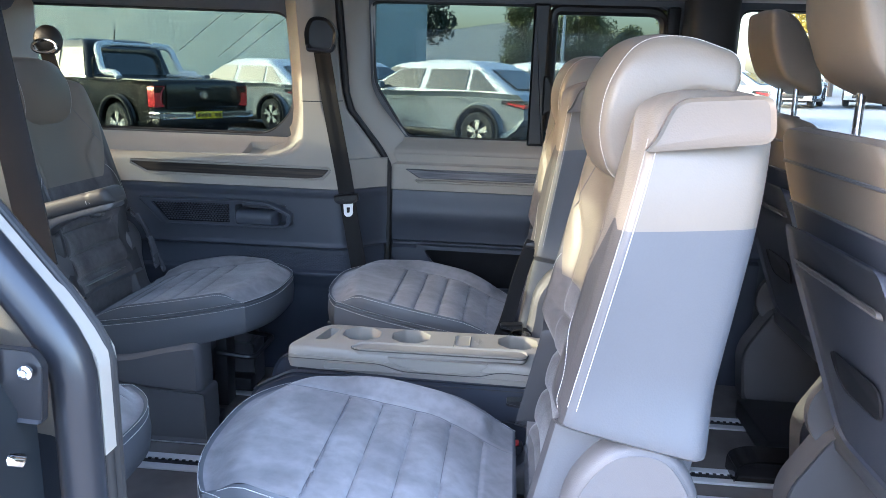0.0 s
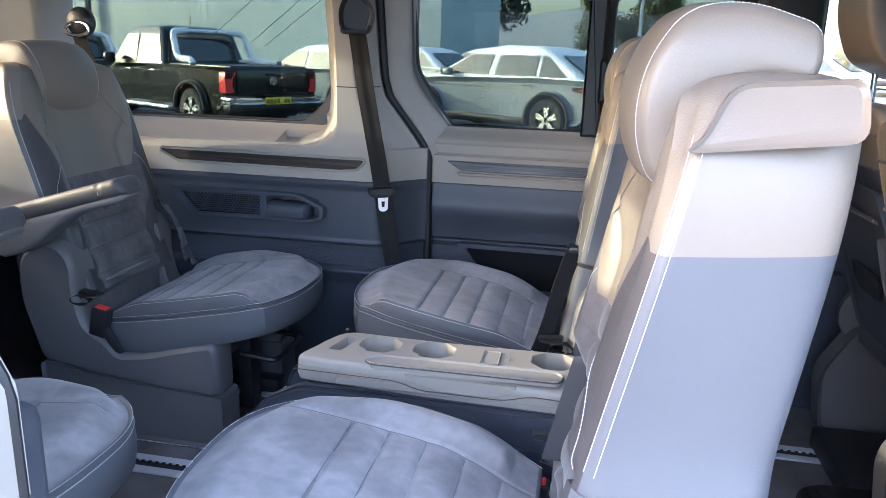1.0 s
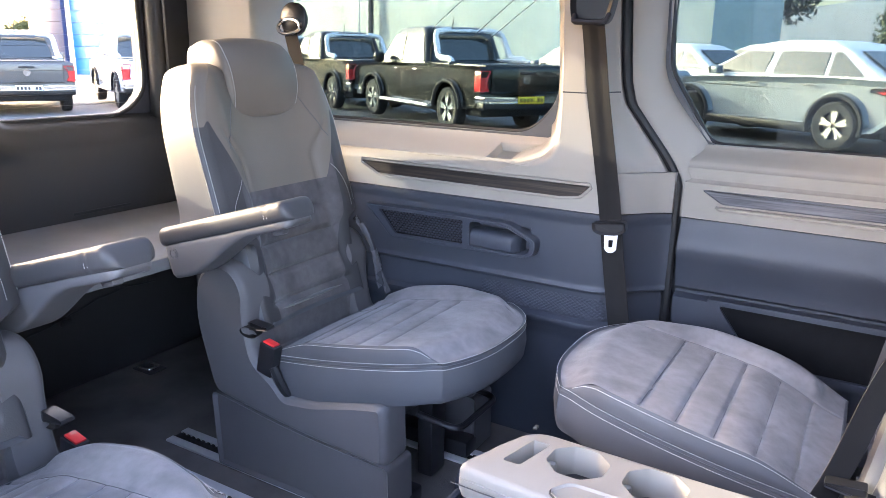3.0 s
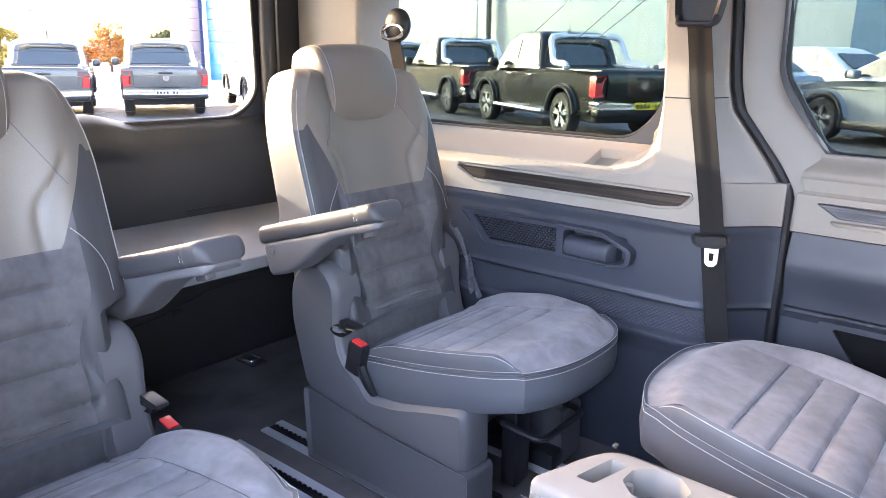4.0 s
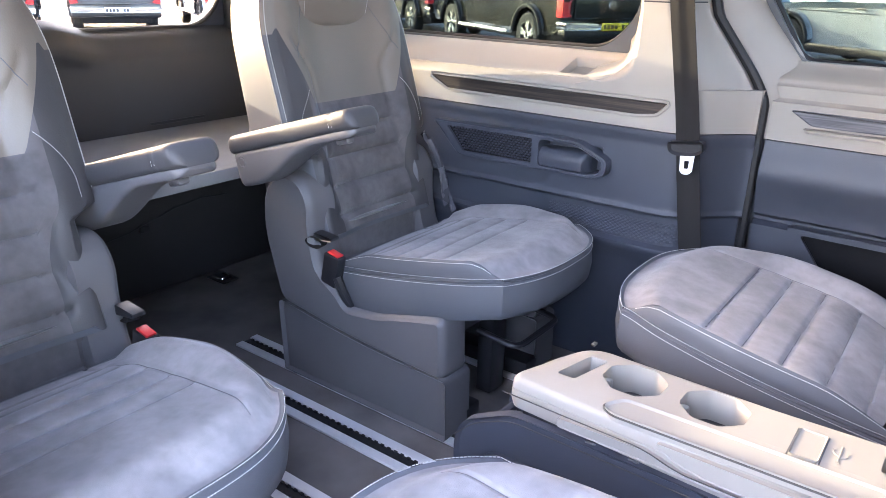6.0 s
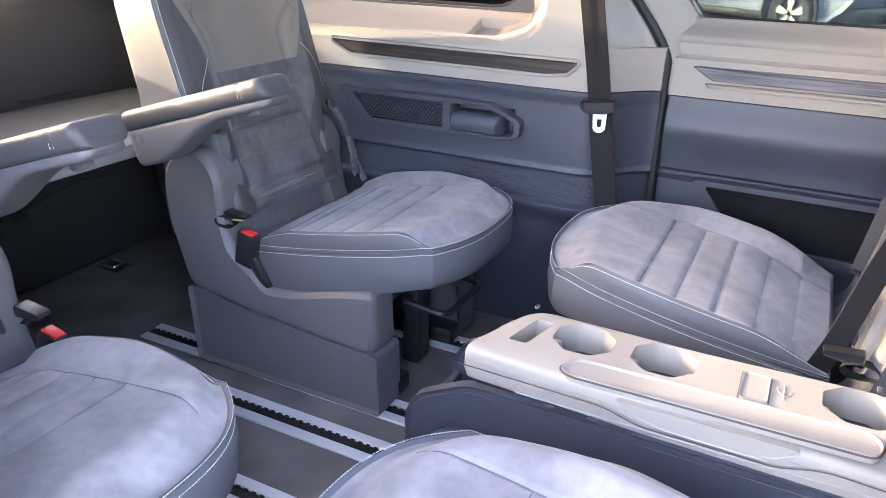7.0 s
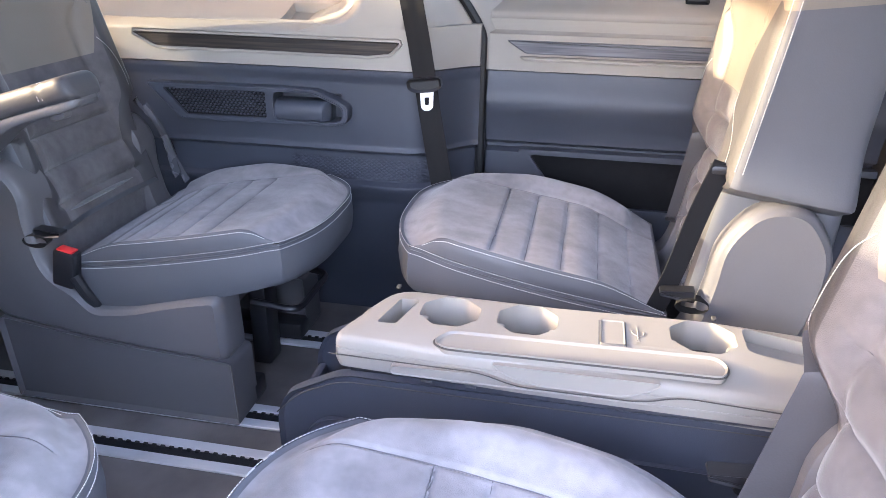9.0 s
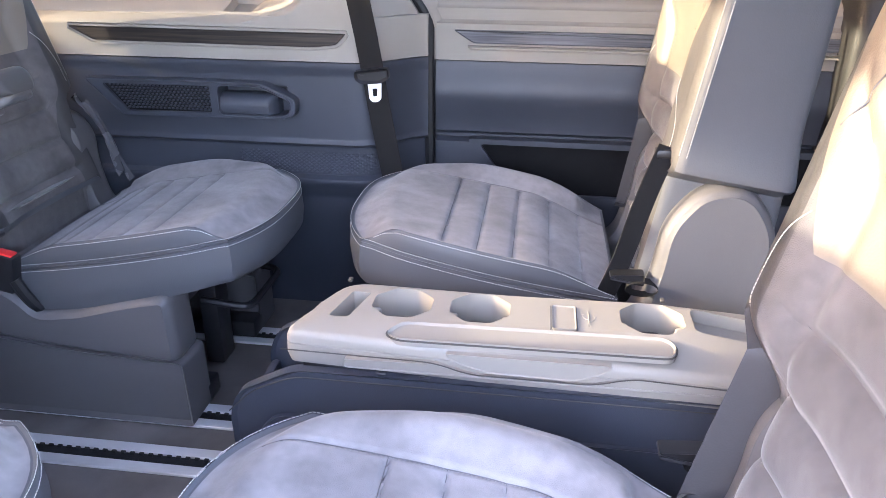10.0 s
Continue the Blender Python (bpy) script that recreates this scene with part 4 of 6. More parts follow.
        part("skirt", prism(skirt, "y", sg * 0.143, sg * 0.231, 0.008, 3), PLASTIC_SEAT, cover)
    part("cross_bar", box(-0.60, -0.19, -0.16, 0.16, 0.20, 0.235, 0.006), PLASTIC_BLACK, st)
    part("foot_rail", box(-0.60, -0.14, 0.10, 0.155, 0.008, 0.05, 0.006), PLASTIC_BLACK, st)
    part("foot_rail", box(-0.60, -0.14, -0.155, -0.10, 0.008, 0.05, 0.006), PLASTIC_BLACK, st)
    part("release_handle", tube(bend([(-0.16, -0.09, 0.21), (-0.06, -0.09, 0.20), (-0.06, 0.09, 0.20), (-0.16, 0.09, 0.21)], 0.03), 0.0075, 8), PLASTIC_BLACK, st, "black tubular release handle")
    part("post", box(-0.20, -0.16, -0.03, 0.03, 0.02, 0.24, 0.005), PLASTIC_BLACK, st)

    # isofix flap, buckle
    part("lower_back", prism(round_poly([(-0.150, 0.285), (0.150, 0.285), (0.146, 0.385), (-0.146, 0.385)], 0.012, 4), "x", pivot - 0.06, pivot - 0.022, 0.008, 3), SUEDE_SHADED, st)
    for sg in ((-1, 1) if arm else ()):
        bm = bmesh.new()
        rims = plate_with_holes(bm, round_poly([(sg * 0.152, 0.285), (sg * 0.205, 0.285), (sg * 0.205, 0.395), (sg * 0.152, 0.372)], 0.006, 3), [round_poly([(sg * 0.158, 0.305), (sg * 0.180, 0.305), (sg * 0.180, 0.362), (sg * 0.158, 0.358)], 0.004, 2)], lambda u, v: (pivot - 0.014 - 0.10 * (v - 0.3), u, v))
        pull(bm, rims[0], (-0.03, 0, 0)), bm.faces.new(pull(bm, rims[1], (-0.028, 0, 0)))
        anchor = part("anchor_cover", bm, PLASTIC_SEAT, st)
        part("anchor_bar", tube([(pivot - 0.030, sg * 0.158, 0.325), (pivot - 0.030, sg * 0.180, 0.325)], 0.004, 8), CHROME, anchor)
        lab = part("anchor_label", prism(round_poly([(-0.0065, -0.0065), (0.0065, -0.0065), (0.0065, 0.0065), (-0.0065, 0.0065)], 0.002, 2), "x", 0.0, 0.0015, 0.0004, 1), WHITE, anchor)
        lab.matrix_basis = pose(pivot - 0.0235, sg * 0.193, 0.372)
        part("label_mark", box(0.0014, 0.0019, -0.0035, 0.0035, -0.0035, 0.0025), PLASTIC_BLACK, lab)
    bk = part("buckle", box(-0.022, 0.022, -0.014, 0.014, -0.04, 0.035, 0.005), PLASTIC_BLACK, st)
    bk.matrix_basis = pose(-0.462, s * 0.222, 0.318, 0, 12, 0) if arm else pose(-0.480, s * 0.205, 0.268, 0, 12, 0)
    part("button", box(-0.016, 0.016, -0.010, 0.010, 0.033, 0.0385, 0.002), RED, bk, "red release button")
    part("stalk", tube(bend([(-0.448, s * 0.226, 0.30), (-0.43, s * 0.224, 0.26), (-0.42, s * 0.20, 0.22)], 0.02), 0.011, 8), PLASTIC_BLACK, st)
    part("belt_loop", prism(round_poly([(-0.515, 0.372), (-0.46, 0.380), (-0.46, 0.388), (-0.515, 0.392)], 0.004, 2), "y", s * 0.205, s * 0.228, 0.002), PLASTIC_BLACK, st)

    # strap loop and belt webbing
    loop_pts = [(-0.515 + 0.026 * math.cos(a), s * 0.212, 0.368 + 0.012 * math.sin(a)) for a in [2 * math.pi * k / 16 for k in range(16)]]
    bm = bmesh.new()
    add_loft(bm, [[(x, y + s * 0.0, z) for x, y, z in loop_pts], [(x + 0.004, y + s * 0.022, z) for x, y, z in loop_pts]], caps=False)
    part("strap_loop", bm, WEBBING, st)
    bm = bmesh.new()
    if arm:
        add_slab(bm, lambda u, v: (-0.560 + 0.030 * u + 0.085 * v + 0.012 * math.sin(4 * v), -s * (0.205 + 0.010 * math.sin(8 * u + 5 * v) + 0.02 * v), 0.535 - 0.185 * v + 0.01 * math.sin(6 * u)), 10, 14, (0.001, 0, 0.001))
        part("belt_webbing", bm, SATIN, st, "folded satin grey belt webbing")
    elif s > 0:
        add_slab(bm, lambda u, v: (-0.545 + 0.032 * u + 0.085 * v + 0.003 * math.sin(7 * v), s * (0.198 + 0.012 * u + 0.004 * math.sin(5 * v)), 0.592 - 0.31 * v + 0.012 * u), 6, 16, (0.0006, -s * 0.0016, 0))
        part("belt_webbing", bm, WEBBING, st, "black belt webbing")
        part("belt_guide", box(-0.540, -0.508, s * 0.200 - 0.010, s * 0.200 + 0.010, 0.580, 0.594, 0.004), PLASTIC_BLACK, st)

    if arm:
        A, B = Vector((-0.697, 0.584)), Vector((-0.330, 0.692))
        run = B - A
        ln, ax = run.length, run.normalized()
        nn = Vector((-ax.y, ax.x))

        def arm_ring(t, lo, hi, hw, r, sag=0.0):
            """A rounded section across the armrest at t metres along it."""
            out = []
            for y, n in round_poly([(-hw, lo), (hw, lo), (hw, hi), (-hw, hi)], min(r, (hi - lo) * 0.45), 4):
                p = A + ax * t + nn * (n + sag)
                out.append((p.x, s * 0.264 + y, p.y))
            return out

        rings, steps = [], 60
        for k in range(steps + 1):
            t = ln * k / steps
            e = min(1.0, min(t, ln - t) / 0.022)
            r = math.sqrt(max(0.0, 1 - (1 - e) ** 2))
            deep = 0.014 + 0.060 * smoothstep(0.27, 0.05, t)
            rings.append(arm_ring(t, -0.036 - deep * (0.35 + 0.65 * r), -0.033, 0.038 * (0.55 + 0.45 * r), 0.012))
        body = part("armrest", loft(rings), PLASTIC_SEAT, st, "fold-down armrest with a grey plastic shell")
        rings = []
        for k in range(steps + 1):
            t = -0.004 + (ln + 0.010) * k / steps
            e = min(1.0, min(t + 0.004, ln + 0.006 - t) / 0.020)
            r = math.sqrt(max(0.0, 1 - (1 - e) ** 2))
            tip = smoothstep(ln - 0.06, ln - 0.045, t)
            seam = 0.0016 * math.exp(-((t - ln + 0.052) / 0.004) ** 2)
            rings.append(arm_ring(t, -0.036, -0.036 + 0.040 * (0.3 + 0.7 * r) - seam, (0.0435 + 0.0008 * tip - seam) * (0.6 + 0.4 * r), 0.017))
        part("pad", loft(rings), LEATHER_DARK, body, "padded leather armrest top")
        for q in (1, -1):
            stitches([(A.x + ax.x * (ln + 0.045 * q - 0.052 - 0.045 * q - 0.004 * q) + nn.x * n, s * 0.264 + y, A.y + ax.y * (ln - 0.052 - 0.004 * q) + nn.y * n) for y, n in ((-0.0432, -0.024), (-0.0425, -0.013), (-0.038, -0.003), (-0.030, 0.0032), (0.030, 0.0032), (0.038, -0.003), (0.0425, -0.013))], arm_thread)
        tagged(part("stitching", arm_thread, THREAD, body, smooth=False), kind="stuff")
        c = A + ax * 0.035 + nn * -0.055
        part("pivot", lathe([(0.0125, -0.001), (0.0125, 0.0012), (0.0105, 0.0016), (0.0098, 0.0004), (0.0085, 0.0004), (0.0078, 0.0016), (0.002, 0.0020)] if s > 0 else [(0.002, -0.0020), (0.0078, -0.0016), (0.0085, -0.0004), (0.0098, -0.0004), (0.0105, -0.0016), (0.0125, -0.0012), (0.0125, 0.001)], 24, "y", (c.x, s * 0.302, c.y)), PLASTIC_SEAT, body)
        c = A + ax * (ln - 0.065) + nn * -0.054
        lever = part("lever", box(-0.016, 0.016, -0.011, 0.011, -0.007, 0.007, 0.005), PLASTIC_SEAT, body)
        lever.matrix_basis = pose(c.x, s * 0.264, c.y, 0, -16, 0)
    return st


SEAT_LABEL = "grey suede and beige leather seat facing "
seat(-1, 16.5, True, SEAT_LABEL + "forward, armrest down", pose(-0.62, MID + 0.43, 0), 0.600, -0.030, 1, 0.313, -0.50, -0.035)
seat(1, 16.5, True, SEAT_LABEL + "forward beside the doorway", pose(-0.607, MID - 0.48, 0), 0.600, -0.030, 1, 0.313, -0.50, -0.035)
seat(1, 8.5, False, SEAT_LABEL + "backwards beside the far door", pose(-0.465, MID + 0.43, 0, 0, 0, 180), 0.618, -0.010, -1, 0.330, -0.50, -0.030)
seat(-1, 12.0, False, SEAT_LABEL + "backwards in the doorway", pose(-0.445, MID - 0.435, 0, 0, 0, 180), 0.625, 0.0, -1, 0.326, -0.476, 0.0)

# ---- centre console ----
console = thing("centre_console", "centre console with beige tray top and slate box", "console")
deck = round_poly([(-0.448, 1.435, 0.02), (-0.425, 1.50, 0.05), (-0.395, 1.572, 0.03), (0.22, 1.588, 0.02), (0.24, 1.50, 0.02), (0.22, 1.425, 0.02)], 0.02, 5)


def octagon(cx, cy, r, turn=0.0):
    return round_poly([(cx + r * math.cos(math.pi / 4 * k + turn), cy + r * 0.98 * math.sin(math.pi / 4 * k + turn)) for k in range(8)], 0.005, 2)


wells = [octagon(-0.310, 1.526, 0.0455, 0.39), octagon(-0.200, 1.526, 0.0455, 0.39), octagon(0.036, 1.530, 0.0465, 0.39),
         round_poly([(-0.405, 1.475), (-0.378, 1.475), (-0.360, 1.55), (-0.388, 1.55)], 0.005, 2),
         round_poly([(0.09, 1.50), (0.205, 1.50), (0.205, 1.565), (0.09, 1.565)], 0.012, 3)]
bm = bmesh.new()
ZT = 0.412
rims = plate_with_holes(bm, deck, wells, lambda u, v: (u, v, ZT))
for rim, deep in zip(rims[1:], (0.075, 0.075, 0.075, 0.035, 0.02)):
    low = pull(bm, rim, (0, 0, -deep))
    bm.faces.new(low)
edge = [v.co.copy() for v in rims[0]]
for out, dz in ((0.0035, -0.001), (0.0065, -0.004), (0.008, -0.009), (0.0085, -0.0175), (0.0070, -0.0185), (0.0085, -0.0195), (0.009, -0.035), (0.006, -0.048), (-0.02, -0.05)):
    ring = [bm.verts.new((p.x + out * (1 if p.x > -0.1 else -1), p.y + out * (1 if p.y > MID else -1), ZT + dz)) for p in edge]
    prev = rims[0]
    for i in range(len(ring)):
        j = (i + 1) % len(ring)
        bm.faces.new((prev[i], prev[j], ring[j], ring[i]))
    rims[0] = ring
for v in bm.verts:
    v.co.z -= 0.16 * max(0.0, v.co.x - 0.095)
part("tray_top", bm, CONSOLE_TOP, console, "beige moulded tray top with three cup holders")
part("table_edge", prism(round_poly([(-0.318, 1.437), (-0.30, 1.468), (0.045, 1.474), (0.058, 1.455), (0.05, 1.428), (-0.30, 1.424)], 0.012, 4), "z", 0.404, 0.4155, 0.003, 3), CONSOLE_TOP, console)
part("socket_cover", prism(round_poly([(-0.100, 1.480), (-0.068, 1.482), (-0.068, 1.545), (-0.100, 1.545)], 0.004, 3), "z", 0.410, 0.4145, 0.0015), CONSOLE_TOP, console)
for cx, cy, rr in ((-0.310, 1.526, 0.040), (-0.200, 1.526, 0.040), (0.036, 1.530, 0.041)):
    for a in (186, 350):
        x, y = cx + rr * math.cos(radians(a)), cy + rr * math.sin(radians(a))
        part("cup_grip", box(x - 0.009, x + 0.009, y - 0.006, y + 0.006, ZT - 0.05, ZT - 0.010, 0.004, 2), CONSOLE_TOP, console)
side = round_poly([(-0.53, 0.012, 0.02), (-0.537, 0.28, 0.03), (-0.522, 0.316, 0.02), (-0.440, 0.358, 0.02), (0.25, 0.356, 0.01), (0.26, 0.012, 0.02)], 0.02, 5)
part("console_wall", prism(side, "y", 1.416, 1.434, 0.006, 3), PLASTIC, console, "slate leather-look console side")
part("console_wall", prism(side, "y", 1.576, 1.594, 0.006, 3), PLASTIC, console)
part("console_box", box(-0.43, 0.25, 1.434, 1.576, 0.012, 0.355), PLASTIC, console)
part("tray_floor", box(-0.525, -0.43, 1.434, 1.576, 0.012, 0.20, 0.004), PLASTIC_BLACK, console)
part("tray_front", box(-0.535, -0.520, 1.430, 1.580, 0.012, 0.265, 0.006), PLASTIC, console)
part("side_panel", prism(round_poly([(-0.47, 0.285), (0.25, 0.275), (0.25, 0.04), (-0.50, 0.04), (-0.50, 0.25)], 0.02, 4), "y", 1.420, 1.4125, 0.003), PLASTIC, console)
part("side_panel", prism(round_poly([(-0.50, 0.19), (0.25, 0.185), (0.25, 0.03), (-0.505, 0.03)], 0.01, 3), "y", 1.416, 1.4105, 0.002), PLASTIC, console)
part("shadow_gap", box(-0.43, 0.24, 1.430, 1.580, 0.354, 0.366), PLASTIC_BLACK, console)
part("table_handle", prism(round_poly([(-0.24, 0.402), (-0.215, 0.386), (-0.17, 0.377), (-0.07, 0.376), (-0.04, 0.386), (-0.02, 0.402)], 0.012, 4), "y", 1.424, 1.4158, 0.0012), CONSOLE_TOP, console)
part("rim_panel", prism(round_poly([(-0.37, 0.383), (-0.25, 0.386), (-0.20, 0.373), (-0.05, 0.372), (0.0, 0.385), (0.21, 0.383), (0.21, 0.370), (-0.37, 0.370)], 0.006, 3), "y", 1.424, 1.4146, 0.0014), CONSOLE_TOP, console)
part("foot", box(-0.45, 0.2, 1.45, 1.56, 0.0, 0.02), PLASTIC_BLACK, console)

LID_GAP = material("console_joint", (0.055, 0.05, 0.044), 0.7, bump=0.0)
lid = round_poly([(-0.318, 1.437), (-0.30, 1.468), (0.045, 1.474), (0.058, 1.455), (0.05, 1.428), (-0.30, 1.424)], 0.012, 4)
part("lid_joint", tube([(x, y, 0.4124) for x, y in inset_poly(lid, -0.0016)], 0.0013, 6, True), LID_GAP, console)
part("rim_joint", tube(bend([(-0.455, 1.4165, 0.390), (-0.25, 1.4140, 0.3885), (-0.205, 1.4140, 0.3745), (-0.045, 1.4140, 0.3735), (0.0, 1.4140, 0.3875), (0.24, 1.4135, 0.376)], 0.02), 0.0009, 6), LID_GAP, console)
part("wall_seam", tube(bend([(-0.536, 1.4125, 0.285), (-0.500, 1.4125, 0.322), (-0.44, 1.4125, 0.350), (0.25, 1.4125, 0.346)], 0.02), 0.0008, 6), LID_GAP, console)
for x in (-0.405, 0.055):
    part("edge_notch", box(x, x + 0.006, 1.583, 1.594, 0.4085, 0.4126, 0.001), LID_GAP, console)
# embossed socket sign beside the cover, clips in the shadow gap, leather seam on the console wall
bm = bmesh.new()
add_tube(bm, [(-0.050, 1.500, 0.4122), (-0.050, 1.536, 0.4122)], 0.0009, 5)
add_tube(bm, bend([(-0.050, 1.508, 0.4122), (-0.042, 1.514, 0.4122), (-0.042, 1.522, 0.4122)], 0.004), 0.0008, 5)
add_tube(bm, bend([(-0.050, 1.512, 0.4122), (-0.058, 1.518, 0.4122), (-0.058, 1.526, 0.4122)], 0.004), 0.0008, 5)
for x, y in ((-0.050, 1.499), (-0.042, 1.524), (-0.058, 1.528)):
    add_box(bm, x - 0.002, x + 0.002, y - 0.002, y + 0.002, 0.4115, 0.4127)
part("socket_sign", bm, CONSOLE_TOP, console)
part("cover_slot", box(-0.1025, -0.1010, 1.480, 1.546, 0.4116, 0.4124), PLASTIC_SEAT, console)
part("cover_slot", box(-0.0670, -0.0655, 1.480, 1.546, 0.4116, 0.4124), PLASTIC_SEAT, console)
for x in (-0.33, -0.27, 0.06):
    part("clip", box(x, x + 0.014, 1.4225, 1.4265, 0.356, 0.360, 0.001), PLASTIC_SEAT, console)
# ---- seat belts on the far wall ----
belt = thing("seat_belt", "black seat belt hanging on the beige pillar", "seat belt")
BELT = ((1.065, -0.578), (0.955, -0.556), (0.69, -0.505), (0.55, -0.481), (0.38, -0.447))


def belt_pt(v):
    z = 1.065 - v * 0.70
    x = next(xb + (xa - xb) * (z - zb) / (za - zb) for (za, xa), (zb, xb) in zip(BELT, BELT[1:]) if z >= zb - 0.02)
    return Vector((x, 2.172 + 0.02 * smoothstep(0.3, 0.0, v) - 0.02 * smoothstep(0.6, 1.0, v), z))


bm = bmesh.new()
add_slab(bm, lambda u, v: belt_pt(v) + Vector((0.0245 * (2 * u - 1), 0.0007 * math.cos(9.4 * u), 0.004 * (2 * u - 1))), 12, 60, (0, 0.0016, 0))
part("webbing", bm, WEBBING, belt)
part("slider", prism(round_poly([(-0.530, 0.612), (-0.455, 0.622), (-0.452, 0.600), (-0.47, 0.590), (-0.51, 0.586), (-0.526, 0.592)], 0.008, 4), "y", 2.172, 2.154, 0.006, 3), PLASTIC_BLACK, belt)
bm = bmesh.new()
tongue = round_poly([(-0.500, 0.590), (-0.470, 0.594), (-0.471, 0.556), (-0.478, 0.549), (-0.490, 0.548), (-0.497, 0.554)], 0.004, 3)
hole = round_poly([(-0.490, 0.577), (-0.479, 0.578), (-0.480, 0.561), (-0.489, 0.560)], 0.002, 2)
rims = plate_with_holes(bm, tongue, [hole], lambda u, v: (u, 2.158, v))
for r in rims:
    pull(bm, r, (0, 0.0025, 0))
part("tongue", bm, WHITE, belt, "bright steel belt tongue")
part("anchor_cover", prism(round_poly([(-0.612, 1.034), (-0.535, 1.030), (-0.520, 1.09), (-0.55, 1.13), (-0.60, 1.13), (-0.618, 1.09)], 0.02, 4), "y", 2.20, 2.165, 0.010, 3), PLASTIC_BLACK, belt)
part("anchor_loop", tube(bend([(-0.605, 2.168, 1.050), (-0.605, 2.158, 1.036), (-0.535, 2.158, 1.034), (-0.530, 2.168, 1.052)], 0.01), 0.006, 8), PLASTIC_BLACK, belt)

belt2 = thing("seat_belt", "black seat belt of the rear seat on its guide", "seat belt")
part("guide_disc", lathe([(0.045, 0.0), (0.045, -0.012), (0.036, -0.020), (0.01, -0.022)], 24, "y", (-1.455, 2.25, 1.045)), PLASTIC_BLACK, belt2)
part("guide_ring", tube([(-1.455 + 0.040 * math.cos(a), 2.222 + 0.006 * math.sin(a), 1.025 + 0.020 * math.sin(a)) for a in [2 * math.pi * k / 24 for k in range(24)]], 0.0055, 8, True), CHROME, belt2)
bm = bmesh.new()
add_slab(bm, lambda u, v: (-1.475 + 0.046 * u + 0.10 * v, 2.222 - 0.02 * v, 1.015 - 0.30 * v), 6, 20, (0, 0.002, 0))
part("webbing", bm, WEBBING, belt2)

belt3 = thing("seat_belt", "grey-black seat belt hanging at the doorway pillar", "seat belt")
bm = bmesh.new()
add_slab(bm, lambda u, v: (-0.612 + 0.046 * u + 0.042 * v, 0.796 - 0.008 * u, 1.06 - 0.32 * v + 0.010 * u), 6, 24, (0, -0.0016, 0))
part("webbing", bm, WEBBING, belt3)
part("anchor_cover", prism(round_poly([(-0.640, 1.035), (-0.560, 1.035), (-0.552, 1.09), (-0.58, 1.12), (-0.625, 1.12), (-0.648, 1.09)], 0.02, 4), "y", 0.772, 0.808, 0.010, 3), PLASTIC_BLACK, belt3)
part("pillar_mount", box(-0.63, -0.57, 0.722, 0.79, 1.06, 1.10, 0.008), PLASTIC_BLACK, belt3)

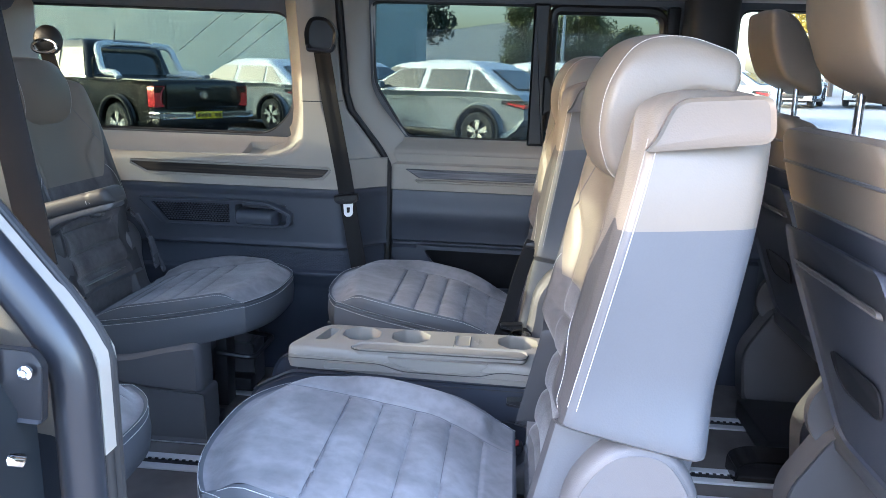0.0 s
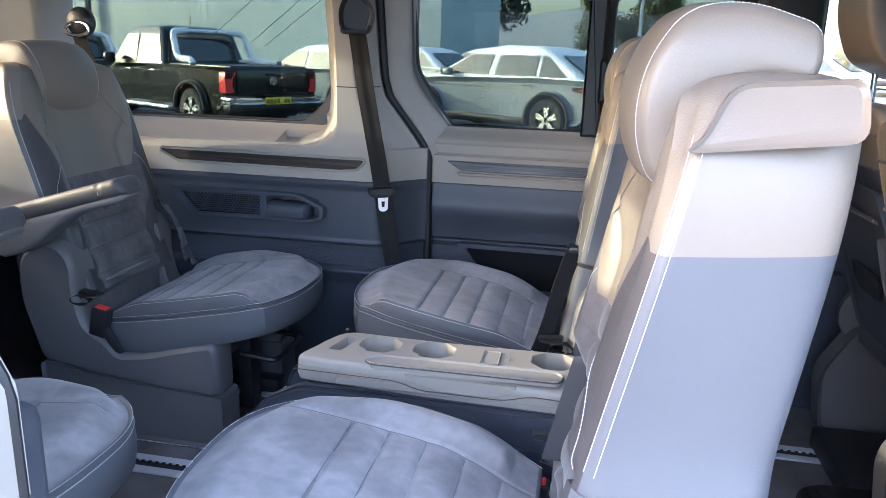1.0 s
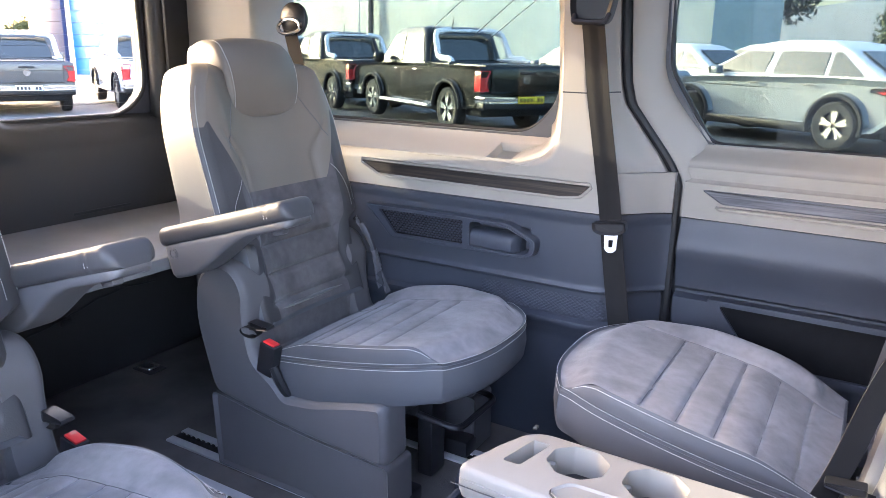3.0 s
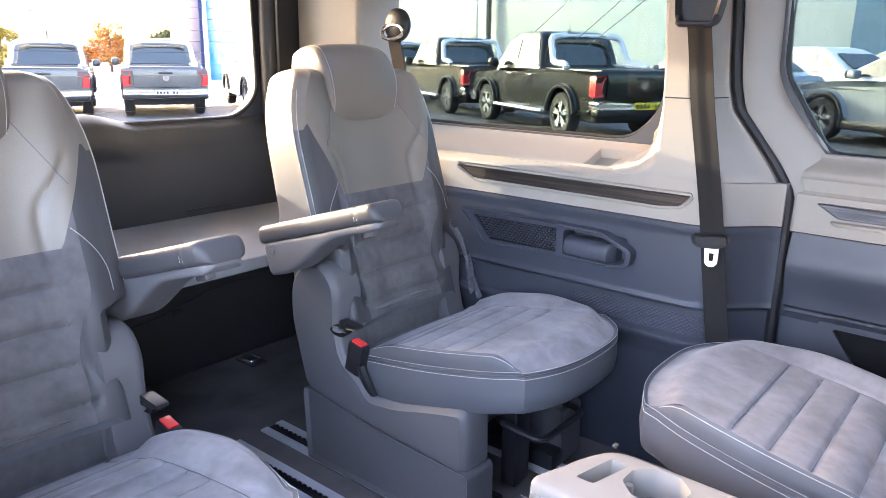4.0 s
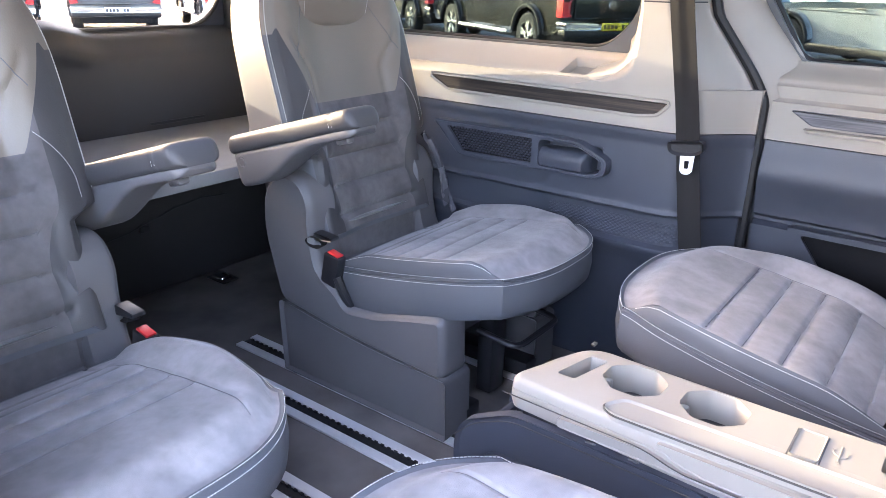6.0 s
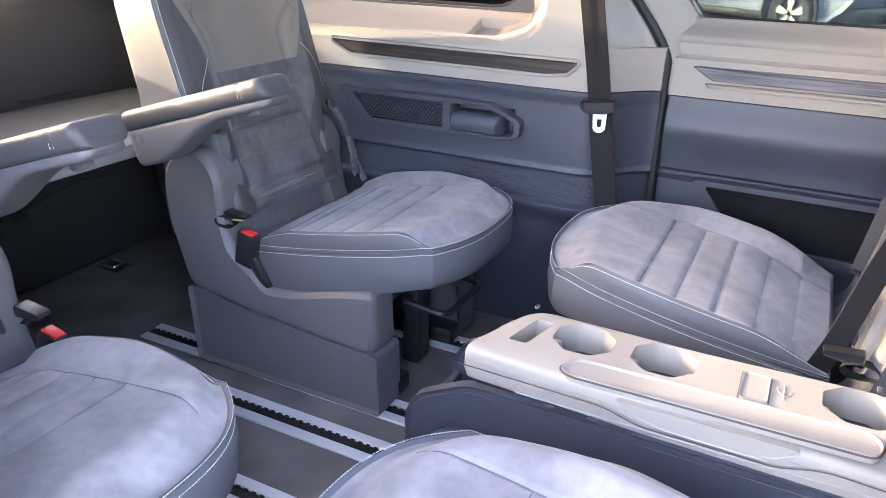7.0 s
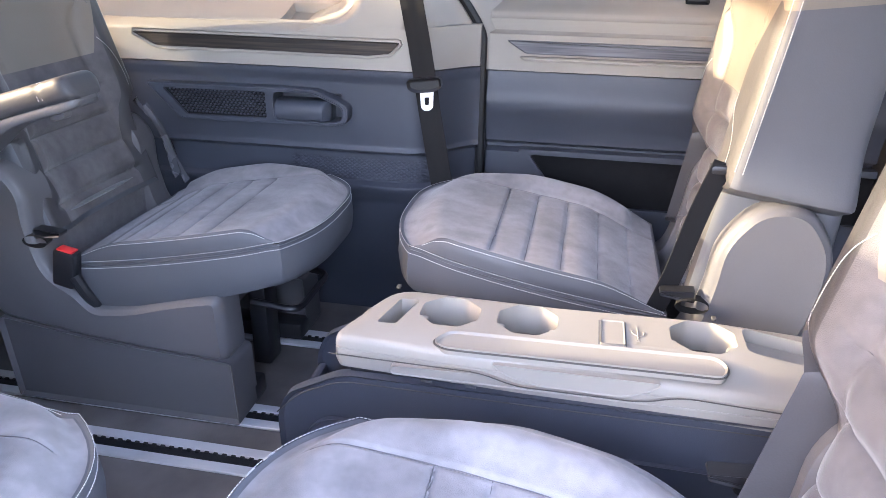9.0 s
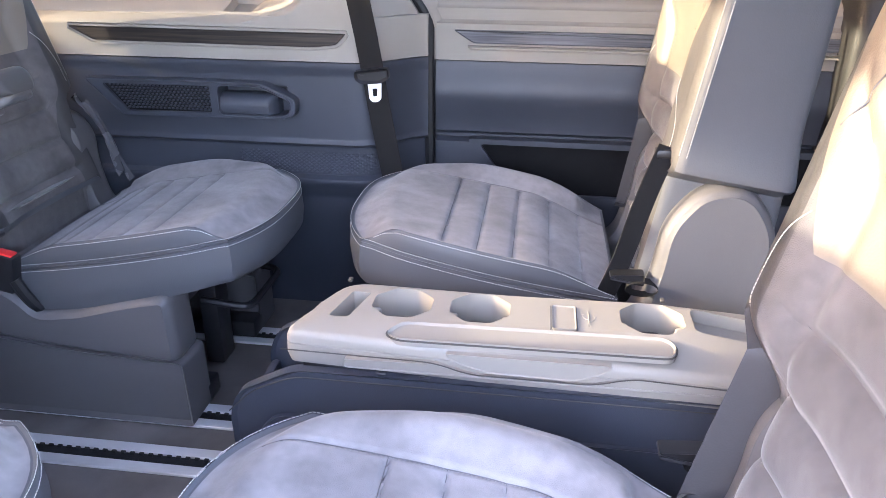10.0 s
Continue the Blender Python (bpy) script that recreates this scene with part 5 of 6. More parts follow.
# ---- front seats, seen from behind ----
def front_seat(label, m):
    """Faces +x; the back's rear face stands at x = 0 at the top."""
    st = thing("front_seat", label, "seat", "front seats", m=m)
    r = radians(20)

    def at(q, d, y):
        return Vector((d * math.cos(r) + (0.62 - q) * math.sin(r), y, 0.345 - d * math.sin(r) + q * math.cos(r)))

    rows = []
    for k in range(41):
        q = 0.62 * k / 40
        w = 0.235 - 0.05 * max(0, (q - 0.42) / 0.20) ** 2.4
        e = 1 if q < 0.58 else math.sqrt(max(0.03, 1 - ((q - 0.58) / 0.0405) ** 2))
        sec = round_poly([(0.0, -w * (0.8 + 0.2 * e), 0.05), (0.0, w * (0.8 + 0.2 * e), 0.05), (0.13, w, 0.04), (0.13, -w, 0.04)], 0.04, 6)
        rows.append([at(q, 0.065 + (d - 0.065) * (0.4 + 0.6 * e), y) for d, y in sec])
    low, mid, top = rows[:31], rows[30:36], rows[35:]
    back = part("back_shell", loft(low, caps=False), PLASTIC, st, "dark slate lower seat back")
    part("back_band", loft(mid, caps=False), LEATHER_BEIGE, back, "grey-beige leather band")
    bm = loft(top, caps=False)
    bm.faces.new([v for v in bm.verts][-len(top[0]):])
    part("back_top", bm, LEATHER_BEIGE, back)
    for q in (0.465, 0.54):
        k = round(q / 0.62 * 40)
        part("piping", tube([v * 1.0 for v in rows[k]], 0.0035, 6, True), LEATHER, back)
    panel = round_poly([(-0.17, 0.30, 0.02), (0.17, 0.30, 0.02), (0.19, 0.22, 0.03), (0.16, -0.12, 0.05), (-0.16, -0.12, 0.05), (-0.19, 0.22, 0.03)], 0.03, 5)
    bm = prism(panel, "x", -0.036, 0.004, 0.008, 3)
    for v in bm.verts:
        d, y, q = v.co
        v.co = at(q + 0.115, d, y)
    part("map_board", bm, PLASTIC, st, "slate plastic seat back board")
    bm = prism(round_poly([(-0.15, 0.235), (0.15, 0.235), (0.15, 0.222), (-0.15, 0.222)], 0.005, 3), "x", -0.042, -0.032, 0.003)
    for v in bm.verts:
        d, y, q = v.co
        v.co = at(q + 0.115, d, y)
    part("board_rib", bm, PLASTIC_SEAT, st)
    bm = prism(round_poly([(-0.09, 0.09), (0.09, 0.09), (0.07, 0.02), (-0.07, 0.02)], 0.03, 5), "x", -0.0385, -0.033, 0.002)
    for v in bm.verts:
        d, y, q = v.co
        v.co = at(q + 0.115, d, y)
    part("grip_recess", bm, PLASTIC_BLACK, st)
    for y in (-0.055, 0.055):
        part("headrest_post", tube([at(0.60, 0.080, y), at(0.73, 0.125, y)], 0.0065, 10), CHROME, st)
    part("post_plate", box(-0.03, 0.03, -0.09, 0.09, -0.004, 0.004, 0.003), PLASTIC_SEAT, st).matrix_basis = Matrix.Translation(at(0.622, 0.06, 0)) @ pose(0, 0, 0, 0, 8, 0)
    rings = []
    for f, ins in ((-1, 0.020), (-0.985, 0.011), (-0.95, 0.004), (-0.88, 0.0), (-0.5, -0.001), (0, -0.003), (0.5, -0.001), (0.88, 0.0), (0.95, 0.004), (0.985, 0.011), (1, 0.020)):
        prof = round_poly([(-0.015, 0.715, 0.03), (0.09, 0.705, 0.03), (0.105, 0.80, 0.04), (0.075, 0.90, 0.04), (0.01, 0.90, 0.04), (-0.02, 0.80, 0.05)], 0.03, 5)
        rings.append([at(q, d + 0.08, f * 0.104 * (1 - 0.06 * smoothstep(0.8, 0.9, q))) for d, q in inset_poly(prof, ins)])
    part("headrest", loft(rings), LEATHER_BEIGE, st, "padded grey-beige leather headrest")
    part("hinge_cover", lathe([(0.085, 0.0), (0.085, 0.02), (0.075, 0.028), (0.03, 0.030)], 28, "y", (0.24, 0.235, 0.36)), PLASTIC_SEAT, st)
    part("hinge_cover", lathe([(0.03, -0.030), (0.075, -0.028), (0.085, -0.02), (0.085, 0.0)], 28, "y", (0.24, -0.235, 0.36)), PLASTIC_SEAT, st)
    part("cushion", box(0.20, 0.70, -0.25, 0.25, 0.28, 0.40, 0.04, 3), LEATHER, st)
    for sg in (-1, 1):
        part("side_cover", prism(round_poly([(0.14, 0.03), (0.66, 0.03), (0.66, 0.30), (0.20, 0.34), (0.12, 0.20)], 0.04, 4), "y", sg * 0.20, sg * 0.265, 0.012, 3), PLASTIC_SEAT, st)
    part("floor_mount", box(0.12, 0.66, -0.19, 0.19, 0.0, 0.06, 0.01), PLASTIC_BLACK, st)
    return st


front_seat("grey-beige leather driver seat seen from behind", pose(0.448, MID - 0.358, 0))
front_seat("grey-beige leather front passenger seat seen from behind", pose(0.595, MID + 0.43, 0))
foot_cover = thing("rail_cover", "glossy black end cover of a seat rail", "cover")
part("shell", prism(round_poly([(0.60, 0.002, 0.003), (0.60, 0.05, 0.02), (0.64, 0.068, 0.02), (0.86, 0.07, 0.02), (0.88, 0.002, 0.003)], 0.02, 4), "y", 1.72, 1.80, 0.012, 3), material("gloss_black", (0.01, 0.01, 0.011), 0.12, bump=0), foot_cover)
# ---- outside: ground, buildings, trees, vehicles ----
def ground_z(x, y):
    return -0.50 + 0.016 * max(-60, min(60, x)) + 0.011 * max(-60, min(60, y))


ASPHALT = material("asphalt", (0.11, 0.112, 0.118), 0.85, grain=60, bump=0.4, vary=0.25, blotch=0.4, dist=0.004)
ground = thing("ground", "grey asphalt car park", "ground", kind="structure")
ticks = [-900, -400, -150, -60, 0, 60, 150, 400, 900]
bm = bmesh.new()
add_grid(bm, lambda u, v: (ticks[round(u * 8)], ticks[round(v * 8)], ground_z(ticks[round(u * 8)], ticks[round(v * 8)])), 8, 8)
part("asphalt_sheet", bm, ASPHALT, ground)

PAINT_BLACK = material("paint_black_green", (0.006, 0.0075, 0.0065), 0.22, bump=0, vary=0.1, coat=0.3, blotch=1, spec=0.35)
PAINT_GREY = material("paint_grey_blue", (0.17, 0.20, 0.235), 0.35, bump=0, vary=0.05, coat=0.8, blotch=1)
PAINT_STEEL = material("paint_dark_grey", (0.085, 0.083, 0.08), 0.35, bump=0, vary=0.06, coat=0.8, blotch=1)
PAINT_WHITE = material("paint_white", (0.78, 0.79, 0.80), 0.35, bump=0, vary=0.03, coat=0.6, blotch=1)
FILM = material("white_wrap_film", (0.82, 0.83, 0.85), 0.45, grain=9, bump=0.5, vary=0.04, dist=0.02)
CAR_GLASS = material("car_glass_dark", (0.03, 0.036, 0.038), 0.06, bump=0, vary=0.05, rvary=0.02, spec=0.8)
LAMP_RED = material("tail_lamp_red", (0.65, 0.02, 0.02), 0.25, bump=0, vary=0.05, coat=0.8)
LAMP_CLEAR = material("lamp_clear", (0.6, 0.62, 0.65), 0.2, bump=0, vary=0.05, coat=0.8)
PLATE_YELLOW = material("plate_yellow", (0.80, 0.56, 0.02), 0.5, bump=0, vary=0.04)
TYRE = material("tyre", (0.02, 0.02, 0.021), 0.85, grain=40, bump=0.2)
ALLOY = material("alloy_rim", (0.55, 0.56, 0.57), 0.3, metal=0.8, bump=0, vary=0.05)


def quad(bm, a, b, c, d, thick=0.012):
    """A thin plate over four corners, drawn in at its rim."""
    pts = [Vector(p) for p in (a, b, c, d)]
    nrm = (pts[1] - pts[0]).cross(pts[3] - pts[0]).normalized()
    mid = sum(pts, Vector()) / 4
    back = [bm.verts.new(p - nrm * 0.01) for p in pts]
    front = [bm.verts.new(p + (mid - p) * 0.03 + nrm * thick) for p in pts]
    for i in range(4):
        j = (i + 1) % 4
        bm.faces.new((back[i], back[j], front[j], front[i]))
    bm.faces.new(front)
    return bm


def wheel(parent, x, y, z, r, side):
    w = part("wheel", lathe([(r * 0.62, -0.10), (r * 0.9, -0.115), (r * 0.985, -0.09), (r, -0.04), (r, 0.04), (r * 0.985, 0.09), (r * 0.9, 0.115), (r * 0.62, 0.10), (r * 0.62, -0.10)], 28, "y", caps=False), TYRE, parent)
    w.matrix_basis = pose(x, y, z)
    bm = lathe([(r * 0.63, -0.06), (r * 0.66, 0.098), (r * 0.60, 0.098), (r * 0.55, 0.04), (r * 0.05, 0.035)], 28, "y", caps=False)
    o = part("rim_barrel", bm, PLASTIC_BLACK, w)
    bm = bmesh.new()
    for k in range(5):
        a = 2 * math.pi * k / 5 + 0.3
        for da in (-0.16, 0.16):
            u = Vector((math.cos(a + da), 0, math.sin(a + da)))
            t = Vector((-u.z, 0, u.x))
            p0, p1 = u * r * 0.10, u * r * 0.60
            vs = []
            for yy in (0.06, 0.10):
                vs += [bm.verts.new(p + t * s + Vector((0, yy, 0))) for p, s in ((p0, -r * 0.05), (p0, r * 0.05), (p1, r * 0.07), (p1, -r * 0.07))]
            for f in ((0, 1, 2, 3), (4, 5, 6, 7), (0, 1, 5, 4), (1, 2, 6, 5), (2, 3, 7, 6), (3, 0, 4, 7)):
                bm.faces.new([vs[i] for i in f])
    s = part("rim_spokes", bm, ALLOY, w, smooth=False)
    if side < 0:
        for q in (o, s):
            q.matrix_basis = pose(0, 0, 0, 0, 0, 180)
    return w


def arch(cx, cz, r, z0, n=12):
    """Points of a wheel arch from front to back, over the wheel, above the height z0."""
    a0 = math.asin((z0 - cz) / r)
    return [(cx + r * math.cos(a0 + (math.pi - 2 * a0) * k / n), cz + r * math.sin(a0 + (math.pi - 2 * a0) * k / n)) for k in range(n + 1)]


def greenhouse(rings):
    """A cabin out of rounded rectangles: (x0, x1, half width, z)."""
    out = []
    for x0, x1, w, z in rings:
        r = min(0.14, w * 0.4)
        out.append([(u, v, z) for u, v in round_poly([(x0, -w), (x1, -w), (x1, w), (x0, w)], r, 4)])
    return loft(out)


def lerp(a, b, t):
    return tuple(p + (q - p) * t for p, q in zip(a, b))


def pickup(label, paint, m, film=True, plate=False):
    t = thing("pickup_truck", label, "pickup truck", "parked vehicles", m=m)
    low = [(-1.13, 0.62), (-1.15, 1.10), (-1.10, 1.16), (0.85, 1.17), (3.05, 1.13), (3.9, 1.08), (4.15, 0.98), (4.22, 0.60), (4.05, 0.42)]
    low += arch(3.27, 0.40, 0.47, 0.42) + arch(0.0, 0.40, 0.47, 0.42) + [(-0.9, 0.46)]
    body = part("body", prism(low, "y", -0.94, 0.94, 0.06, 3), paint, t, "glossy painted body")
    part("underbody", box(-0.9, 3.9, -0.75, 0.75, 0.30, 0.60, 0.05), PLASTIC_BLACK, t)
    rings = [(0.86, 3.10, 0.88, 1.12), (0.90, 2.95, 0.86, 1.25), (1.05, 2.45, 0.76, 1.70), (1.20, 2.25, 0.70, 1.82), (1.35, 2.1, 0.55, 1.86)]
    part("cab", greenhouse(rings), paint, t)
    bm = bmesh.new()
    for s in (-1, 1):
        for xa, xb, xc, xd in ((0.98, 1.86, 1.86, 1.16), (1.92, 2.82, 2.38, 1.92)):
            p = [(xa, s * 0.872, 1.20), (xb, s * 0.872, 1.20), (xc, s * 0.765, 1.70), (xd, s * 0.765, 1.70)]
            quad(bm, *(p if s < 0 else p[::-1]), 0.008)
    part("side_window", bm, CAR_GLASS, t)
    part("rear_window", quad(bmesh.new(), (0.885, 0.72, 1.22), (0.885, -0.72, 1.22), (1.055, -0.62, 1.72), (1.055, 0.62, 1.72)), CAR_GLASS, t)
    part("windscreen", quad(bmesh.new(), (2.98, -0.74, 1.20), (2.98, 0.74, 1.20), (2.35, 0.64, 1.76), (2.35, -0.64, 1.76)), CAR_GLASS, t)
    part("bed_cover", box(-1.08, 0.86, -0.80, 0.80, 1.13, 1.19, 0.02), PLASTIC_BLACK, t)
    part("tailgate", box(-1.175, -1.13, -0.72, 0.72, 0.72, 1.14, 0.025, 3), paint, t)
    part("tailgate_recess", box(-1.185, -1.16, -0.16, 0.16, 1.03, 1.08, 0.01), PLASTIC_BLACK, t)
    part("badge", lathe([(0.07, 0), (0.075, 0.008), (0.05, 0.012), (0.04, 0.006), (0.01, 0.006)], 20, "x", (-1.188, 0, 0.94)), CHROME, t)
    for s in (-1, 1):
        part("tail_lamp", prism(round_poly([(s * 0.76, 0.76), (s * 0.948, 0.74), (s * 0.948, 1.09), (s * 0.73, 1.09), (s * 0.80, 0.98), (s * 0.82, 0.84)], 0.03, 3), "x", -1.165, -0.98, 0.02), LAMP_RED, t, "red tail lamp")
        part("mirror", box(2.55, 2.72, s * 1.06 - 0.1, s * 1.06 + 0.1, 1.14, 1.34, 0.05, 3), paint, t)
        part("step_board", box(0.62, 2.75, s * 0.93 - 0.07, s * 0.93 + 0.07, 0.38, 0.44, 0.02), ALU, t)
        bm = bmesh.new()
        add_tube(bm, bend([(-0.85 + 0.9, s * 0.80, 1.19), (0.12, s * 0.80, 1.26), (0.55, s * 0.80, 1.28), (0.80, s * 0.74, 1.74), (0.86, s * 0.4, 1.78)], 0.12), 0.06, 8)
        part("sports_bar", bm, FILM if film else CHROME, t)
        for x in (0.0, 3.27):
            wheel(t, x, s * 0.82, 0.39, 0.385, s)
            bm = bmesh.new()
            pts = [(u, s * 0.945, v) for u, v in arch(x, 0.40, 0.49, 0.43, 16)]
            add_tube(bm, pts, 0.035, 6)
            part("arch_flare", bm, TYRE if film else paint, t)
        part("door_handle", box(1.12, 1.32, s * 0.955 - 0.012, s * 0.955 + 0.012, 1.03, 1.06, 0.008), CHROME, t)
        part("door_handle", box(2.0, 2.2, s * 0.955 - 0.012, s * 0.955 + 0.012, 1.03, 1.06, 0.008), CHROME, t)
        part("bumper_corner", prism(round_poly([(s * 0.27, 0.56), (s * 0.96, 0.56), (s * 0.96, 0.68), (s * 0.27, 0.66)], 0.03, 3), "x", -1.30, -1.02, 0.03), FILM if not film else CHROME, t)
    part("bumper", box(-1.26, -1.0, -0.93, 0.93, 0.44, 0.60, 0.05, 3), PLASTIC_BLACK, t)
    part("top_bar", box(0.82, 0.90, -0.62, 0.62, 1.735, 1.80, 0.03, 3), FILM if film else CHROME, t)
    part("cross_rail", box(-0.2, 1.0, -0.78, -0.70, 1.19, 1.26, 0.03), FILM if film else CHROME, t)
    pl = part("number_plate", box(-1.318, -1.296, -0.27, 0.27, 0.555, 0.675, 0.004), PLATE_YELLOW if plate else WHITE, t)
    bm = bmesh.new()
    for k in range(7):
        if k != 4:
            y = 0.215 - k * 0.0715
            add_box(bm, -1.3215, -1.3175, y - 0.022, y + 0.022, 0.578, 0.642)
    tagged(part("plate_bars", bm, PLASTIC_BLACK, pl), kind="stuff")
    part("aerial", tube([(1.45, 0, 1.85), (1.40, 0, 2.05)], 0.012, 6), PLASTIC_BLACK, t)
    return t


def hatchback(label, paint, m, film=True):
    t = thing("parked_car", label, "car", "parked vehicles", m=m)
    low = [(-0.80, 0.45), (-0.93, 0.62), (-0.92, 0.92), (-0.80, 1.02), (0.2, 1.04), (2.5, 0.98), (3.3, 0.88), (3.62, 0.74), (3.70, 0.50), (3.5, 0.28)]
    low += arch(2.77, 0.36, 0.41, 0.28) + arch(0.0, 0.36, 0.41, 0.28) + [(-0.6, 0.30)]
    part("body", prism(low, "y", -0.92, 0.92, 0.09, 4), paint, t, "glossy painted body")
    part("underbody", box(-0.6, 3.4, -0.7, 0.7, 0.2, 0.5, 0.05), PLASTIC_BLACK, t)
    rings = [(-0.78, 2.72, 0.86, 0.98), (-0.55, 2.45, 0.84, 1.10), (-0.05, 1.85, 0.74, 1.40), (0.25, 1.50, 0.66, 1.53), (0.55, 1.2, 0.5, 1.575)]
    part("cabin", greenhouse(rings), FILM if film else paint, t, "cabin with white protective film" if film else "")
    bm = bmesh.new()
    for s in (-1, 1):
        for xa, xb, xc, xd in ((-0.35, 0.22, 0.22, 0.12), (0.28, 1.18, 1.12, 0.28), (1.30, 2.36, 1.74, 1.24)):
            p = [(xa, s * 0.852, 1.06), (xb, s * 0.852, 1.06), (xc, s * 0.742, 1.41), (xd, s * 0.742, 1.41)]
            quad(bm, *(p if s < 0 else p[::-1]), 0.010)
        part("mirror", box(2.05, 2.22, s * 1.0 - 0.08, s * 1.0 + 0.08, 1.02, 1.16, 0.04, 3), paint, t)
        part("mirror_cap", box(2.22, 2.26, s * 1.0 - 0.07, s * 1.0 + 0.07, 1.03, 1.15, 0.02), PLASTIC_BLACK, t)
        part("tail_lamp", prism(round_poly([(-0.935, 0.78), (-0.48, 0.86), (-0.50, 0.92), (-0.93, 0.93)], 0.02, 3), "y", s * 0.70, s * 0.93, 0.02), CAR_GLASS, t)
        part("tail_lamp_glow", prism(round_poly([(-0.94, 0.80), (-0.60, 0.865), (-0.61, 0.885), (-0.94, 0.86)], 0.01, 2), "y", s * 0.72, s * 0.936, 0.008), LAMP_RED, t)
        part("head_lamp", prism(round_poly([(3.2, 0.72), (3.62, 0.66), (3.60, 0.74), (3.25, 0.82)], 0.02, 3), "y", s * 0.62, s * 0.925, 0.02), LAMP_CLEAR, t)
        for x in (0.0, 2.77):
            wheel(t, x, s * 0.80, 0.355, 0.352, s)
            bm2 = bmesh.new()
            add_tube(bm2, [(u, s * 0.915, v) for u, v in arch(x, 0.36, 0.43, 0.24, 16)], 0.035, 6)
            part("arch_flare", bm2, TYRE, t)
        part("sill", box(0.38, 2.4, s * 0.90 - 0.03, s * 0.90 + 0.03, 0.22, 0.36, 0.03), PLASTIC_BLACK, t)
        for x in (0.36, 1.35):
            part("door_handle", box(x, x + 0.18, s * 0.925 - 0.012, s * 0.925 + 0.012, 0.90, 0.93, 0.008), PLASTIC_BLACK, t)
    part("side_window", bm, CAR_GLASS, t)
    part("windscreen", quad(bmesh.new(), (2.52, -0.72, 1.07), (2.52, 0.72, 1.07), (1.72, 0.60, 1.46), (1.72, -0.60, 1.46)), CAR_GLASS, t)
    part("rear_window", quad(bmesh.new(), (-0.62, 0.66, 1.10), (-0.62, -0.66, 1.10), (-0.06, -0.56, 1.42), (-0.06, 0.56, 1.42)), CAR_GLASS, t)
    part("grille", box(3.60, 3.71, -0.62, 0.62, 0.36, 0.56, 0.03), PLASTIC_BLACK, t)
    part("rear_bumper", box(-0.95, -0.7, -0.82, 0.82, 0.32, 0.50, 0.05), PLASTIC_BLACK, t)
    return t


def parked(x, y, turn=150):
    return pose(x, y, ground_z(x, y), 0, 0, turn)


HX, HY = math.cos(radians(150)), math.sin(radians(150))
pickup("black pickup truck with a white-wrapped sports bar", PAINT_BLACK, parked(-6.35, 13.04), True, True)
pickup("dark green pickup truck with a white-wrapped roof bar", PAINT_BLACK, parked(-11.3, 15.9))
pickup("dark grey pickup truck parked behind two others", PAINT_STEEL, parked(-16.3, 18.8))
pickup("grey pickup truck seen from its tailgate, wrapped bumper", PAINT_STEEL, parked(-17.3, 10.7, 153))
pickup("dark grey pickup truck seen through the rear window", PAINT_STEEL, parked(-18.9, 8.6, 153))
pickup("white pickup truck with a film-wrapped bumper", PAINT_WHITE, parked(-15.6, 13.0, 153))
pickup("white pickup truck at the end of the row", PAINT_WHITE, parked(-20.6, 6.2, 153))
hatchback("light grey-blue electric hatchback with a film-wrapped roof", PAINT_GREY, parked(-0.17, 13.65))
hatchback("grey-blue hatchback parked beside the black pickup truck", PAINT_GREY, parked(-4.95, 17.0))
hatchback("white-wrapped hatchback behind the grey one", PAINT_WHITE, parked(1.6, 16.4))
hatchback("white hatchback in the second row of cars", PAINT_WHITE, parked(-3.9, 20.6))
hatchback("silver hatchback in the second row of cars", PAINT_GREY, parked(4.0, 19.5))
hatchback("white-filmed hatchback in the last row of cars", PAINT_WHITE, parked(-2.2, 25.0))
hatchback("white-filmed hatchback far off in the last row", PAINT_WHITE, parked(6.6, 22.6))
hatchback("pale blue hatchback facing the road", PAINT_WHITE, parked(12.6, 34.5, -118), False)
hatchback("white hatchback facing the road beside another", PAINT_WHITE, parked(15.8, 35.5, -112), False)
hatchback("white hatchback beyond the pickup trucks", PAINT_WHITE, parked(-26.0, 20.0))

# buildings
CLAD = material("cladding_grey_green", (0.38, 0.46, 0.46), 0.55, grain=3, bump=0.0, vary=0.04, blotch=0.08)
CLAD_PALE = material("cladding_pale", (0.50, 0.53, 0.54), 0.6, grain=3, bump=0.0, vary=0.05, blotch=0.08)
CLAD_BLUE = material("cladding_blue", (0.02, 0.22, 0.72), 0.5, grain=3, bump=0.0, vary=0.05, blotch=0.2)
CLAD_NAVY = material("cladding_navy", (0.035, 0.05, 0.12), 0.5, grain=3, bump=0.0, vary=0.05, blotch=0.2)


def clad_wall(a, b, z0, z1, pitch=0.5, deep=0.006):
    """A ribbed metal wall from a to b."""
    a, b = Vector((*a, 0)), Vector((*b, 0))
    d = (b - a).normalized()
    nrm, n, pts = Vector((d.y, -d.x, 0)), int((b - a).length / pitch), []
    for k in range(n):
        for f, o in ((0, 0), (0.55, 0), (0.65, 1), (0.9, 1)):
            pts.append(a + d * (k + f) * pitch + nrm * deep * o)
    pts.append(b)
    back = [b - nrm * 8, a - nrm * 8]
    ring = pts + back
    return loft([[(p.x, p.y, z) for p in ring] for z in (z0, z1)])


